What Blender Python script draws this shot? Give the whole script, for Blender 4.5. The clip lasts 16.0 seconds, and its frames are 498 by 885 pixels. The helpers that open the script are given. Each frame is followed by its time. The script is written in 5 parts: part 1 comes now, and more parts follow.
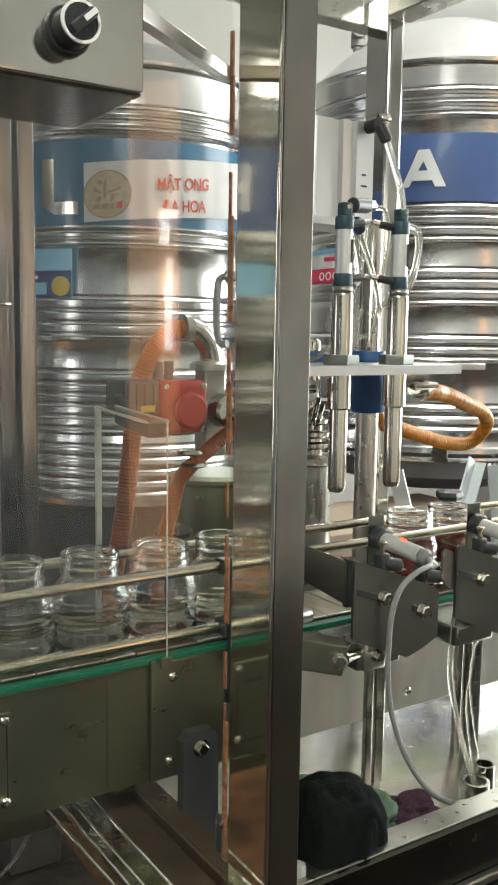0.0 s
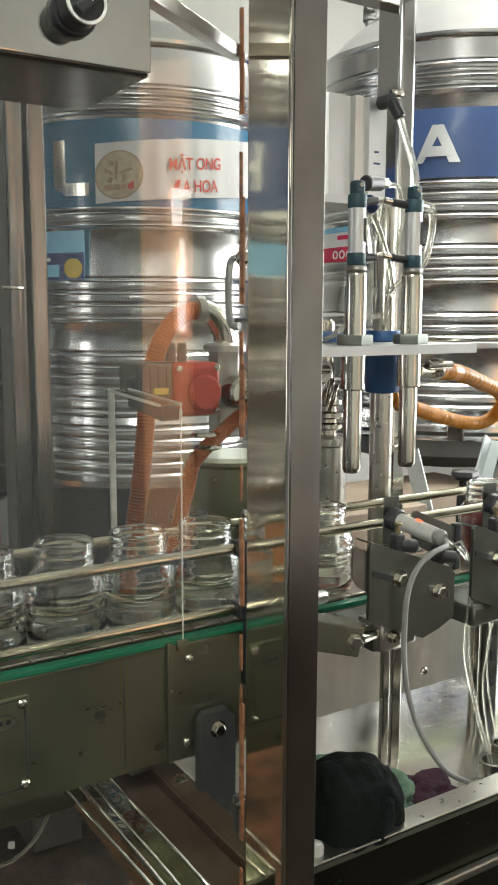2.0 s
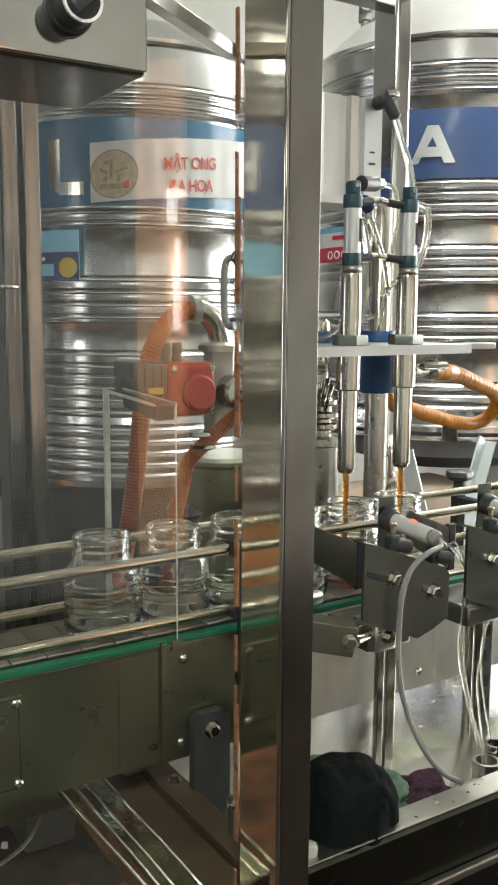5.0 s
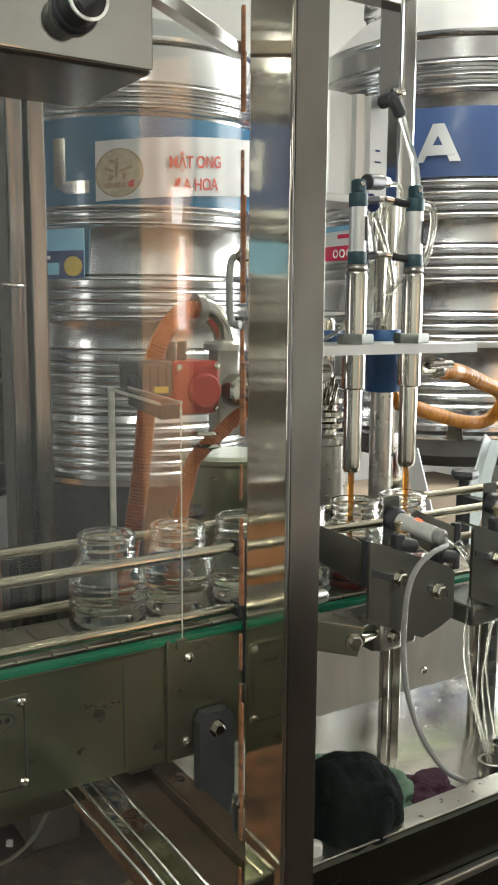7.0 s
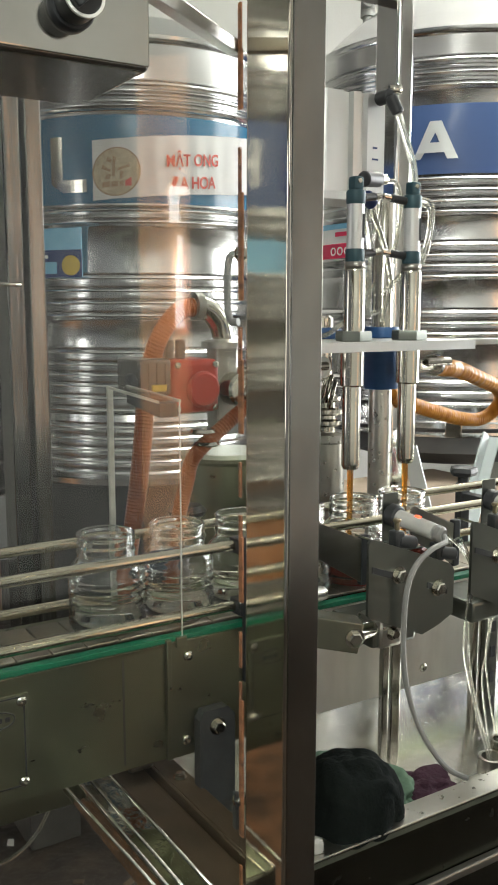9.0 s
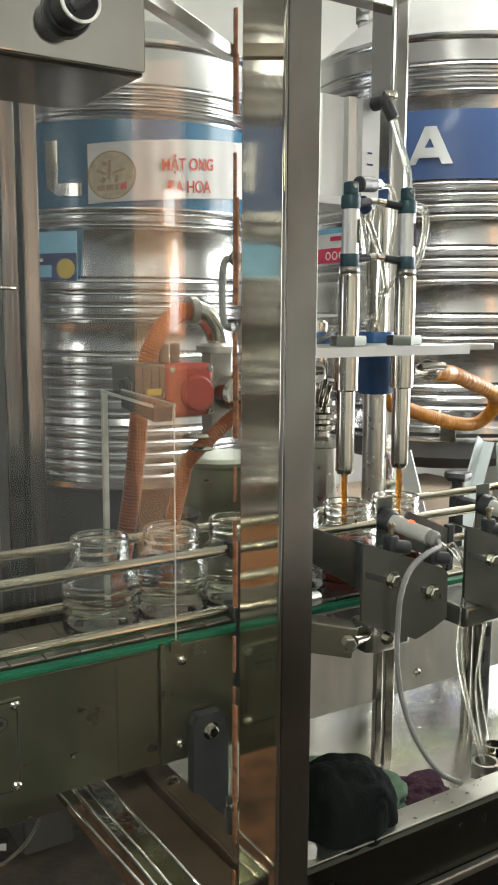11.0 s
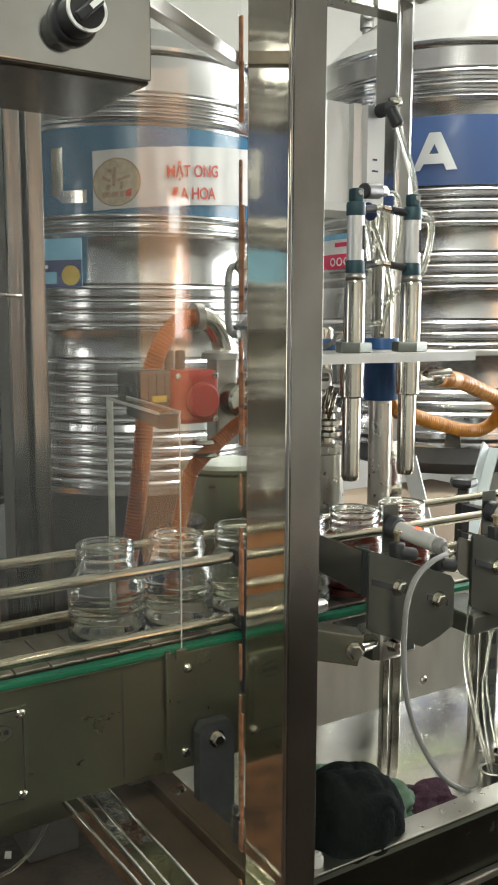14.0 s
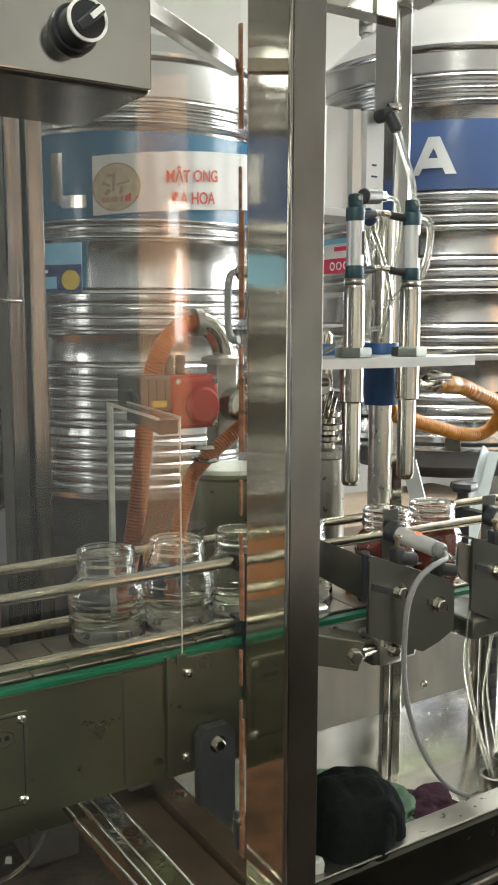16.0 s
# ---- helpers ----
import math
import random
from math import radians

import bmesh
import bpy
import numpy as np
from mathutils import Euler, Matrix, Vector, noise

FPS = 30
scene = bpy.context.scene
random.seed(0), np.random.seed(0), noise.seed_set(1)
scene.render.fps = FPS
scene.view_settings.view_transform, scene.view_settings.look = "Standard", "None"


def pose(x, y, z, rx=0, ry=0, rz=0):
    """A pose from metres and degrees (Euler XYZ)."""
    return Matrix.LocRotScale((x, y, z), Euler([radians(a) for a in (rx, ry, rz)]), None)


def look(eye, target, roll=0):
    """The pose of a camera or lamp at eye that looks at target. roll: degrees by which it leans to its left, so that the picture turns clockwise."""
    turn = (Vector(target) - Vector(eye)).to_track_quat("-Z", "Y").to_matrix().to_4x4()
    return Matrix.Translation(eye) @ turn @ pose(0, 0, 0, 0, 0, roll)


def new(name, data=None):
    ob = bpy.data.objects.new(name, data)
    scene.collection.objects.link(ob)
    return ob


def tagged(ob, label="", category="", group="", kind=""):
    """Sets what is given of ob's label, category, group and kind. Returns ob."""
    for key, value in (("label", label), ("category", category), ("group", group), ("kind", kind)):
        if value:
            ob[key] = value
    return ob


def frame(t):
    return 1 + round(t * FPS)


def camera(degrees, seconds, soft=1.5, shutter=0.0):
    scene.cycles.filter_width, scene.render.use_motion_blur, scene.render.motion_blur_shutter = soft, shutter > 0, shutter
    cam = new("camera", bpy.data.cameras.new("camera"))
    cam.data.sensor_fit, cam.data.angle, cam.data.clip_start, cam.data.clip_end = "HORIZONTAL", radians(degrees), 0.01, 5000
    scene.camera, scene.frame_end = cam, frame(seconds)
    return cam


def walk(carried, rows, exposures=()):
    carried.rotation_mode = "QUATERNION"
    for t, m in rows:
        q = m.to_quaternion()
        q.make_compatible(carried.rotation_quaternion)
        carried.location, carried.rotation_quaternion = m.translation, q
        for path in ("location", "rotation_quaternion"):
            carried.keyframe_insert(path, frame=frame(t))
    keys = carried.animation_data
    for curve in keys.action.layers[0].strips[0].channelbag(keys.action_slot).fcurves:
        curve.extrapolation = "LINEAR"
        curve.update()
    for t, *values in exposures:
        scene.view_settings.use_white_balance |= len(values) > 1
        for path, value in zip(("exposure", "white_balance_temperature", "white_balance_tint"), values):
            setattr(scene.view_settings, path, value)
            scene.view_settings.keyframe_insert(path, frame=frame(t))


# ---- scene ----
cam = camera(31.2, 16.0, soft=1.9, shutter=0.6)
PATH = [
    (0, (-0.003, -0.001, 1.223), (1.077, 1.665, 0.983), 0.8),
    (0.5, (0.001, 0.0, 1.222), (1.067, 1.67, 0.95), 0.6),
    (1, (0.0, 0.001, 1.224), (1.055, 1.676, 0.938), 0.6),
    (1.5, (0.0, 0.001, 1.224), (1.049, 1.68, 0.935), 0.4),
    (2, (0.0, 0.001, 1.225), (1.049, 1.681, 0.94), 0.1),
    (2.5, (0.001, 0.0, 1.224), (1.056, 1.676, 0.943), -0.0),
    (3, (0.001, -0.001, 1.224), (1.06, 1.672, 0.944), -0.1),
    (3.5, (0.0, 0.0, 1.224), (1.061, 1.673, 0.942), 0.1),
    (4, (0.0, 0.001, 1.225), (1.062, 1.672, 0.941), 0.3),
    (6.5, (0.0, 0.003, 1.225), (1.054, 1.678, 0.938), 0.2),
    (7, (0.0, 0.003, 1.225), (1.05, 1.681, 0.937), 0.3),
    (7.5, (0.0, 0.003, 1.225), (1.051, 1.68, 0.935), 0.2),
    (8, (0.001, 0.002, 1.224), (1.054, 1.678, 0.935), 0.1),
    (8.5, (0.0, 0.002, 1.225), (1.054, 1.677, 0.935), 0.0),
    (9, (0.0, 0.003, 1.224), (1.052, 1.679, 0.933), 0.0),
    (11.5, (0.0, 0.003, 1.225), (1.065, 1.672, 0.946), 0.2),
    (12, (0.0, 0.003, 1.225), (1.065, 1.674, 0.949), 0.1),
    (12.5, (0.0, 0.005, 1.226), (1.06, 1.678, 0.948), 0.2),
    (13, (0.0, 0.004, 1.227), (1.057, 1.68, 0.949), 0.3),
    (13.5, (0.0, 0.004, 1.226), (1.056, 1.68, 0.952), 0.2),
    (14, (0.0, 0.005, 1.226), (1.055, 1.682, 0.956), 0.1),
    (14.5, (-0.001, 0.005, 1.227), (1.054, 1.683, 0.964), -0.0),
    (15, (-0.001, 0.004, 1.226), (1.055, 1.682, 0.964), -0.0),
    (15.5, (-0.001, 0.003, 1.228), (1.056, 1.68, 0.969), 0.1),
    (16, (-0.001, 0.004, 1.228), (1.055, 1.682, 0.966), 0.0),
]
walk(cam, [(t, look(eye, target, roll)) for t, eye, target, roll in PATH])
EXPOSURE = 0.52

# ---- light ----
world = bpy.data.worlds.new("world")
scene.world = world
world.use_nodes = True
world.node_tree.nodes["Background"].inputs[0].default_value = (0.8, 0.9, 1.0, 1)
world.node_tree.nodes["Background"].inputs[1].default_value = 0.4
scene.view_settings.exposure = EXPOSURE


def area(name, m, sx, sy, watts, colour):
    data = bpy.data.lights.new(name, "AREA")
    data.shape, data.size, data.size_y, data.energy, data.color = "RECTANGLE", sx, sy, watts, colour
    ob = new(name, data)
    ob.matrix_world = m
    return ob


# the ceiling battens and the window; second batten added as unseen fill
for bx, by, watts in ((2.4, 2.05, 31), (-0.9, -1.0, 54)):
    area("batten_light", pose(bx, by, 2.84), 1.2, 0.40, watts, (0.97, 1.0, 0.92))
area("window_light", look((4.56, 1.0, 1.75), (1.5, 1.5, 1.4)), 3.0, 2.0, 112, (0.95, 0.98, 1.0))


# ---- materials ----
def material(name, colour, second=None, rough=0.5, metal=0.0, scale=8.0, stretch=(1, 1, 1), bump=0.0, bscale=60.0,
             rvar=0.15, trans=0.0, ior=1.45, coat=0.0, random_piece=0.0, spec=0.5):
    mat = bpy.data.materials.new(name)
    mat.use_nodes = True
    nt = mat.node_tree
    n, l = nt.nodes, nt.links
    p = n["Principled BSDF"]
    p.inputs["Metallic"].default_value, p.inputs["IOR"].default_value = metal, ior
    p.inputs["Transmission Weight"].default_value, p.inputs["Coat Weight"].default_value = trans, coat
    p.inputs["Specular IOR Level"].default_value = spec
    tc, mp = n.new("ShaderNodeTexCoord"), n.new("ShaderNodeMapping")
    mp.inputs["Scale"].default_value = stretch
    l.new(tc.outputs["Object"], mp.inputs["Vector"])
    big, fine = n.new("ShaderNodeTexNoise"), n.new("ShaderNodeTexNoise")
    big.inputs["Scale"].default_value, big.inputs["Detail"].default_value = scale, 6
    fine.inputs["Scale"].default_value, fine.inputs["Detail"].default_value = bscale, 4
    l.new(mp.outputs["Vector"], big.inputs["Vector"])
    l.new(mp.outputs["Vector"], fine.inputs["Vector"])
    ramp = n.new("ShaderNodeMapRange")
    ramp.inputs["From Min"].default_value, ramp.inputs["From Max"].default_value = 0.32, 0.68
    l.new(big.outputs["Fac"], ramp.inputs["Value"])
    mix = n.new("ShaderNodeMix")
    mix.data_type = "RGBA"
    second = second or tuple(c * 0.8 for c in colour)
    mix.inputs[6].default_value, mix.inputs[7].default_value = (*colour, 1), (*second, 1)
    l.new(ramp.outputs["Result"], mix.inputs["Factor"])
    out = mix.outputs[2]
    if random_piece:
        oi, hsv, mr = n.new("ShaderNodeObjectInfo"), n.new("ShaderNodeHueSaturation"), n.new("ShaderNodeMapRange")
        mr.inputs["To Min"].default_value, mr.inputs["To Max"].default_value = 1 - random_piece, 1 + random_piece
        l.new(oi.outputs["Random"], mr.inputs["Value"])
        l.new(mr.outputs["Result"], hsv.inputs["Value"])
        l.new(out, hsv.inputs["Color"])
        out = hsv.outputs["Color"]
    l.new(out, p.inputs["Base Color"])
    rr = n.new("ShaderNodeMapRange")
    rr.inputs["To Min"].default_value, rr.inputs["To Max"].default_value = max(0.01, rough * (1 - rvar)), min(1, rough * (1 + rvar))
    l.new(fine.outputs["Fac"], rr.inputs["Value"])
    l.new(rr.outputs["Result"], p.inputs["Roughness"])
    if bump:
        b = n.new("ShaderNodeBump")
        b.inputs["Strength"].default_value, b.inputs["Distance"].default_value = 1.0, bump
        l.new(fine.outputs["Fac"], b.inputs["Height"])
        l.new(b.outputs["Normal"], p.inputs["Normal"])
    return mat


def glow(name, colour, strength):
    mat = bpy.data.materials.new(name)
    mat.use_nodes = True
    p = mat.node_tree.nodes["Principled BSDF"]
    p.inputs["Emission Color"].default_value, p.inputs["Emission Strength"].default_value = (*colour, 1), strength
    p.inputs["Base Color"].default_value = (*colour, 1)
    return mat


def sheet_material(name, haze=0.03, rough=0.02, tint=(0.97, 0.98, 0.97)):
    """Thin clear acrylic: lets the light pass, mirrors at a slant, with a faint haze of wiped smears."""
    mat = bpy.data.materials.new(name)
    mat.use_nodes = True
    nt = mat.node_tree
    n, l = nt.nodes, nt.links
    n.remove(n["Principled BSDF"])
    clear, gloss, dull, fr = n.new("ShaderNodeBsdfTransparent"), n.new("ShaderNodeBsdfGlossy"), n.new("ShaderNodeBsdfDiffuse"), n.new("ShaderNodeLayerWeight")
    clear.inputs[0].default_value = (*tint, 1)
    gloss.inputs["Roughness"].default_value = rough
    dull.inputs[0].default_value = (0.75, 0.76, 0.72, 1)
    fr.inputs["Blend"].default_value = 0.5
    steep, gain = n.new("ShaderNodeMath"), n.new("ShaderNodeMath")
    steep.operation, steep.inputs[1].default_value = "POWER", 5.0
    gain.operation, gain.inputs[1].default_value, gain.inputs[2].default_value = "MULTIPLY_ADD", 0.96, 0.04
    l.new(fr.outputs["Facing"], steep.inputs[0]), l.new(steep.outputs[0], gain.inputs[0])
    a, b = n.new("ShaderNodeMixShader"), n.new("ShaderNodeMixShader")
    tc, mp, nz, mr = n.new("ShaderNodeTexCoord"), n.new("ShaderNodeMapping"), n.new("ShaderNodeTexNoise"), n.new("ShaderNodeMapRange")
    mp.inputs["Scale"].default_value = (3, 3, 1.2)
    nz.inputs["Scale"].default_value, nz.inputs["Detail"].default_value = 4, 8
    mr.inputs["From Min"].default_value, mr.inputs["From Max"].default_value = 0.35, 0.75
    mr.inputs["To Min"].default_value, mr.inputs["To Max"].default_value = haze * 0.5, haze * 2
    l.new(tc.outputs["Object"], mp.inputs["Vector"]), l.new(mp.outputs["Vector"], nz.inputs["Vector"]), l.new(nz.outputs["Fac"], mr.inputs["Value"])
    l.new(gain.outputs[0], a.inputs["Fac"]), l.new(clear.outputs[0], a.inputs[1]), l.new(gloss.outputs[0], a.inputs[2])
    l.new(mr.outputs[0], b.inputs["Fac"]), l.new(a.outputs[0], b.inputs[1]), l.new(dull.outputs[0], b.inputs[2])
    l.new(b.outputs[0], n["Material Output"].inputs[0])
    return mat


STEEL = material("brushed_stainless", (0.50, 0.49, 0.45), (0.42, 0.41, 0.37), 0.3, 1, 5, (1, 1, 1), 0.00006, 90, 0.3)
STEEL_H = material("stainless_brushed_along", (0.36, 0.35, 0.32), (0.27, 0.26, 0.235), 0.34, 1, 5, (1, 6, 6), 0.00005, 60, 0.25)
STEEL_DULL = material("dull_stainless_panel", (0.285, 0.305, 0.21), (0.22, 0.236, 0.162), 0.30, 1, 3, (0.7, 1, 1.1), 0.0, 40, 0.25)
BOX_STEEL = material("satin_box_steel", (0.52, 0.51, 0.475), (0.38, 0.37, 0.34), 0.085, 1, 16, (1, 1, 1), 0.0004, 14, 0.6)
# smudges, on a base darkened for faces that mirror dim surroundings
SMUDGED_DIM = material("smudged_dimmed_steel", (0.31, 0.30, 0.28), (0.15, 0.142, 0.13), 0.17, 1, 7, (1, 1, 0.6), 0.0006, 12, 0.8)
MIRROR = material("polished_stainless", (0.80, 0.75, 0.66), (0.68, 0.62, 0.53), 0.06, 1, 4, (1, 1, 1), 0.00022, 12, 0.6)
CHROME = material("bright_steel_tube", (0.58, 0.56, 0.49), (0.48, 0.46, 0.40), 0.16, 1, 12, (1, 1, 1), 0.0, 60, 0.4)
TANK = material("tank_sheet_steel", (0.70, 0.70, 0.695), (0.62, 0.62, 0.615), 0.19, 1, 3, (1, 1, 2), 0.0010, 7, 0.45)
DARK_STEEL = material("dull_bracket_steel", (0.20, 0.215, 0.19), (0.15, 0.16, 0.142), 0.34, 1, 9, (1, 1, 1), 0.00006, 80, 0.3)
# smeared side steel, brightened in colour for the glare at the right end
PANEL_LIT = material("smeared_lit_panel_steel", (0.76, 0.75, 0.70), (0.54, 0.53, 0.49), 0.36, 1, 7, (2.2, 1, 0.6), 0.0, 50, 0.3)
ARM = material("olive_bracket_steel", (0.21, 0.21, 0.16), (0.14, 0.14, 0.11), 0.38, 1, 9, (1, 1, 1), 0.00006, 80, 0.3)
# the polished tube's dark swirling reflections are put into its two colours
STRUT = material("polished_tube_dark_reflections", (0.42, 0.42, 0.35), (0.16, 0.155, 0.12), 0.09, 1, 22, (1, 1, 1), 0.0022, 26, 0.5)
# two tones of post steel, the upright reflections put in as colour streaks
POST_DARK = material("post_steel_dark_reflections", (0.20, 0.20, 0.195), (0.045, 0.047, 0.05), 0.10, 1, 9, (9, 1, 0.4), 0.0006, 16, 0.5)
POST_GREY = material("post_steel_grey_reflections", (0.25, 0.245, 0.235), (0.13, 0.128, 0.12), 0.2, 1, 9, (9, 1, 0.4), 0.0003, 20, 0.5)
POLISHED = material("neutral_polished_steel", (0.80, 0.80, 0.78), (0.70, 0.70, 0.68), 0.06, 1, 5, (1, 1, 0.3), 0.0002, 14, 0.5)
# front of the stainless pan, its shade put into a dark base colour
APRON = material("shaded_pan_front_steel", (0.085, 0.088, 0.07), (0.05, 0.052, 0.042), 0.24, 1, 6, (1, 1, 1), 0.0, 40, 0.4)
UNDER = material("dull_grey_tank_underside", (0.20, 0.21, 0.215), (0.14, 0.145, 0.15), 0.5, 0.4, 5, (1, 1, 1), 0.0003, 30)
RAIL = material("worn_rail_steel", (0.50, 0.47, 0.37), (0.38, 0.35, 0.27), 0.2, 1, 14, (0.4, 1, 1), 0.0, 60, 0.4)
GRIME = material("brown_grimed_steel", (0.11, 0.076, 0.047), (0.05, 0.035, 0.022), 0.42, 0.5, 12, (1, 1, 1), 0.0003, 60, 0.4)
ALU = material("matt_aluminium", (0.66, 0.67, 0.66), (0.58, 0.59, 0.58), 0.42, 0.85, 8, (1, 1, 0.2), 0.00004, 120, 0.2)
CREAM = material("cream_wall_paint", (0.56, 0.555, 0.515), (0.51, 0.505, 0.465), 0.85, 0, 1.5, (1, 1, 1), 0.0008, 70)
CEIL = material("ceiling_paint", (0.82, 0.82, 0.78), (0.77, 0.77, 0.73), 0.9, 0, 2, (1, 1, 1), 0.0006, 60)
FLOOR = material("stained_brown_floor", (0.032, 0.022, 0.014), (0.008, 0.006, 0.005), 0.5, 0, 14, (1, 1, 1), 0.003, 45, 0.5, spec=0.35)
DARKENED_WALL = material("darkened_wall_paint", (0.15, 0.155, 0.165), (0.11, 0.115, 0.125), 0.8, 0, 1.2, (1, 1, 1), 0.0008, 60)
DIMMED_WALL = material("dimmed_wall_paint", (0.36, 0.36, 0.35), (0.30, 0.30, 0.295), 0.85, 0, 1.2, (1, 1, 1), 0.0008, 60)
GREY_WALL = material("pale_wall_paint", (0.60, 0.595, 0.56), (0.54, 0.535, 0.50), 0.85, 0, 1.2, (1, 1, 1), 0.0008, 60)
BLUE = material("dark_blue_band_paint", (0.045, 0.085, 0.20), (0.038, 0.07, 0.17), 0.34, 0, 4, coat=0.05)
SKY = material("teal_blue_band_paint", (0.022, 0.105, 0.185), (0.018, 0.085, 0.15), 0.25, 0, 4, coat=0.3)
WHITE = material("white_print", (0.78, 0.78, 0.74), (0.72, 0.72, 0.68), 0.5, 0, 12)
BANNER = material("white_vinyl", (0.44, 0.43, 0.42), (0.38, 0.37, 0.36), 0.55, 0, 9, (1, 1, 1), 0.001, 18)
RED_INK = material("red_ink", (0.42, 0.055, 0.04), (0.34, 0.05, 0.035), 0.5, 0, 30)
TAN = material("tan_print", (0.36, 0.30, 0.20), (0.25, 0.20, 0.13), 0.5, 0, 60)
BROWN_INK = material("brown_print", (0.25, 0.16, 0.09), None, 0.5, 0, 30)
YELLOW = material("yellow_print", (0.55, 0.40, 0.07), None, 0.5, 0, 30)
PALE_BLUE = material("pale_blue_print", (0.22, 0.47, 0.62), (0.16, 0.38, 0.55), 0.4, 0, 20)
NAVY = material("navy_print", (0.02, 0.04, 0.13), None, 0.4, 0, 20)
PINK = material("pink_red_print", (0.70, 0.04, 0.10), (0.6, 0.04, 0.1), 0.4, 0, 20)
GREEN = material("green_plastic", (0.0, 0.135, 0.066), (0.0, 0.10, 0.05), 0.4, 0, 20, (1, 1, 1), 0.0001, 120)
SLAT = material("chain_slat_steel", (0.48, 0.44, 0.36), (0.37, 0.34, 0.28), 0.36, 1, 12, (6, 1, 1), 0.00004, 60, 0.3, random_piece=0.08)
BLACK = material("black_plastic", (0.02, 0.022, 0.024), (0.03, 0.032, 0.034), 0.42, 0, 40, (1, 1, 1), 0.0001, 200)
TEAL_CAP = material("dark_teal_cast_cap", (0.03, 0.075, 0.09), (0.022, 0.055, 0.07), 0.45, 0.1, 30, (1, 1, 1), 0.0001, 150)
BLUE_NYLON = material("blue_nylon", (0.02, 0.082, 0.22), (0.016, 0.06, 0.17), 0.42, 0, 25, (1, 1, 1), 0.0001, 90)
RED_CAST = material("red_painted_casting", (0.46, 0.045, 0.028), (0.38, 0.04, 0.025), 0.45, 0, 25, (1, 1, 1), 0.0002, 120)
GREY_CAST = material("grey_anodised_body", (0.10, 0.095, 0.085), (0.075, 0.07, 0.062), 0.42, 0.3, 20)
HOSE = material("amber_ribbed_hose", (0.36, 0.095, 0.022), (0.22, 0.052, 0.012), 0.35, 0, 30, trans=0.12, spec=0.3)
GOLD_HOSE = material("honey_filled_clear_hose", (0.60, 0.265, 0.030), (0.36, 0.13, 0.012), 0.34, 0, 70, trans=0.1, spec=0.3)
AIR = material("clear_air_tube", (0.78, 0.78, 0.70), (0.70, 0.70, 0.62), 0.12, 0, 18, trans=0.85)
CABLE = material("grey_cable", (0.22, 0.22, 0.21), (0.17, 0.17, 0.16), 0.5, 0, 30)
SENSOR = material("grey_sensor_plastic", (0.45, 0.45, 0.42), (0.36, 0.36, 0.335), 0.4, 0, 30)
BRASS = material("brass", (0.42, 0.36, 0.25), (0.33, 0.28, 0.18), 0.28, 1, 30)
GLASS = material("jar_glass", (0.97, 0.985, 0.975), (0.96, 0.98, 0.97), 0.02, 0, 5, (1, 1, 1), 0.0006, 25, 0.3, trans=1.0, ior=1.5)
HONEY = material("dark_honey", (0.22, 0.030, 0.020), (0.17, 0.022, 0.014), 0.08, 0, 10, coat=0.3)
STREAM = material("amber_honey", (0.75, 0.36, 0.07), (0.65, 0.28, 0.04), 0.05, 0, 20, trans=0.8, ior=1.49)
CLOTH = material("black_green_cloth", (0.0035, 0.005, 0.0045), (0.006, 0.008, 0.007), 0.95, 0, 14, (1, 1, 1), 0.0012, 220, spec=0.08)
GREEN_CLOTH = material("pale_green_cloth", (0.11, 0.17, 0.12), (0.08, 0.13, 0.09), 0.95, 0, 20, (1, 1, 1), 0.001, 200, spec=0.15)
PURPLE_CLOTH = material("purple_terry_cloth", (0.062, 0.030, 0.044), (0.038, 0.018, 0.027), 0.97, 0, 30, (1, 1, 1), 0.003, 260, spec=0.15)
KRAFT = material("kraft_cardboard", (0.34, 0.27, 0.20), (0.27, 0.21, 0.155), 0.85, 0, 6, (1, 1, 1), 0.0004, 90)
SHEET = material("brown_reflection_sheet", (0.24, 0.115, 0.05), (0.035, 0.022, 0.014), 0.75, 0, 11, (1, 1, 1), 0.0006, 50)
WOOD = material("orange_wood_board", (0.42, 0.20, 0.08), (0.30, 0.13, 0.05), 0.5, 0, 4, (1, 8, 1), 0.0004, 40)
PAPER = material("orange_protective_film", (0.36, 0.15, 0.065), (0.11, 0.05, 0.027), 0.6, 0, 40, (1, 1, 3), 0.0006, 90)
STAND = material("pale_painted_angle_steel", (0.55, 0.60, 0.60), (0.48, 0.53, 0.53), 0.45, 0.1, 10)
EDGE = material("acrylic_cut_edge", (0.72, 0.72, 0.65), (0.50, 0.50, 0.44), 0.35, 0, 60, trans=0.2)
ACRYLIC = sheet_material("clear_acrylic_sheet", 0.003, 0.02)
DAYLIGHT = glow("daylight", (1.0, 0.98, 0.94), 2.6)
# glowing panels added behind the viewer, mirrored by the acrylic door
PEACH_GLOW = glow("peach_reflection_glow", (1.0, 0.62, 0.36), 1.15)
WHITE_GLOW = glow("white_reflection_glow", (1.0, 0.97, 0.93), 6.5)
PINK_GLOW = glow("pink_reflection_glow", (1.0, 0.50, 0.32), 3.6)
WEST_GLOW = glow("west_daylight", (1.0, 0.98, 0.95), 3.0)
TUBE = glow("fluorescent_tube", (1.0, 0.97, 0.9), 12.0)
LED = glow("red_led", (1.0, 0.08, 0.03), 2.0)


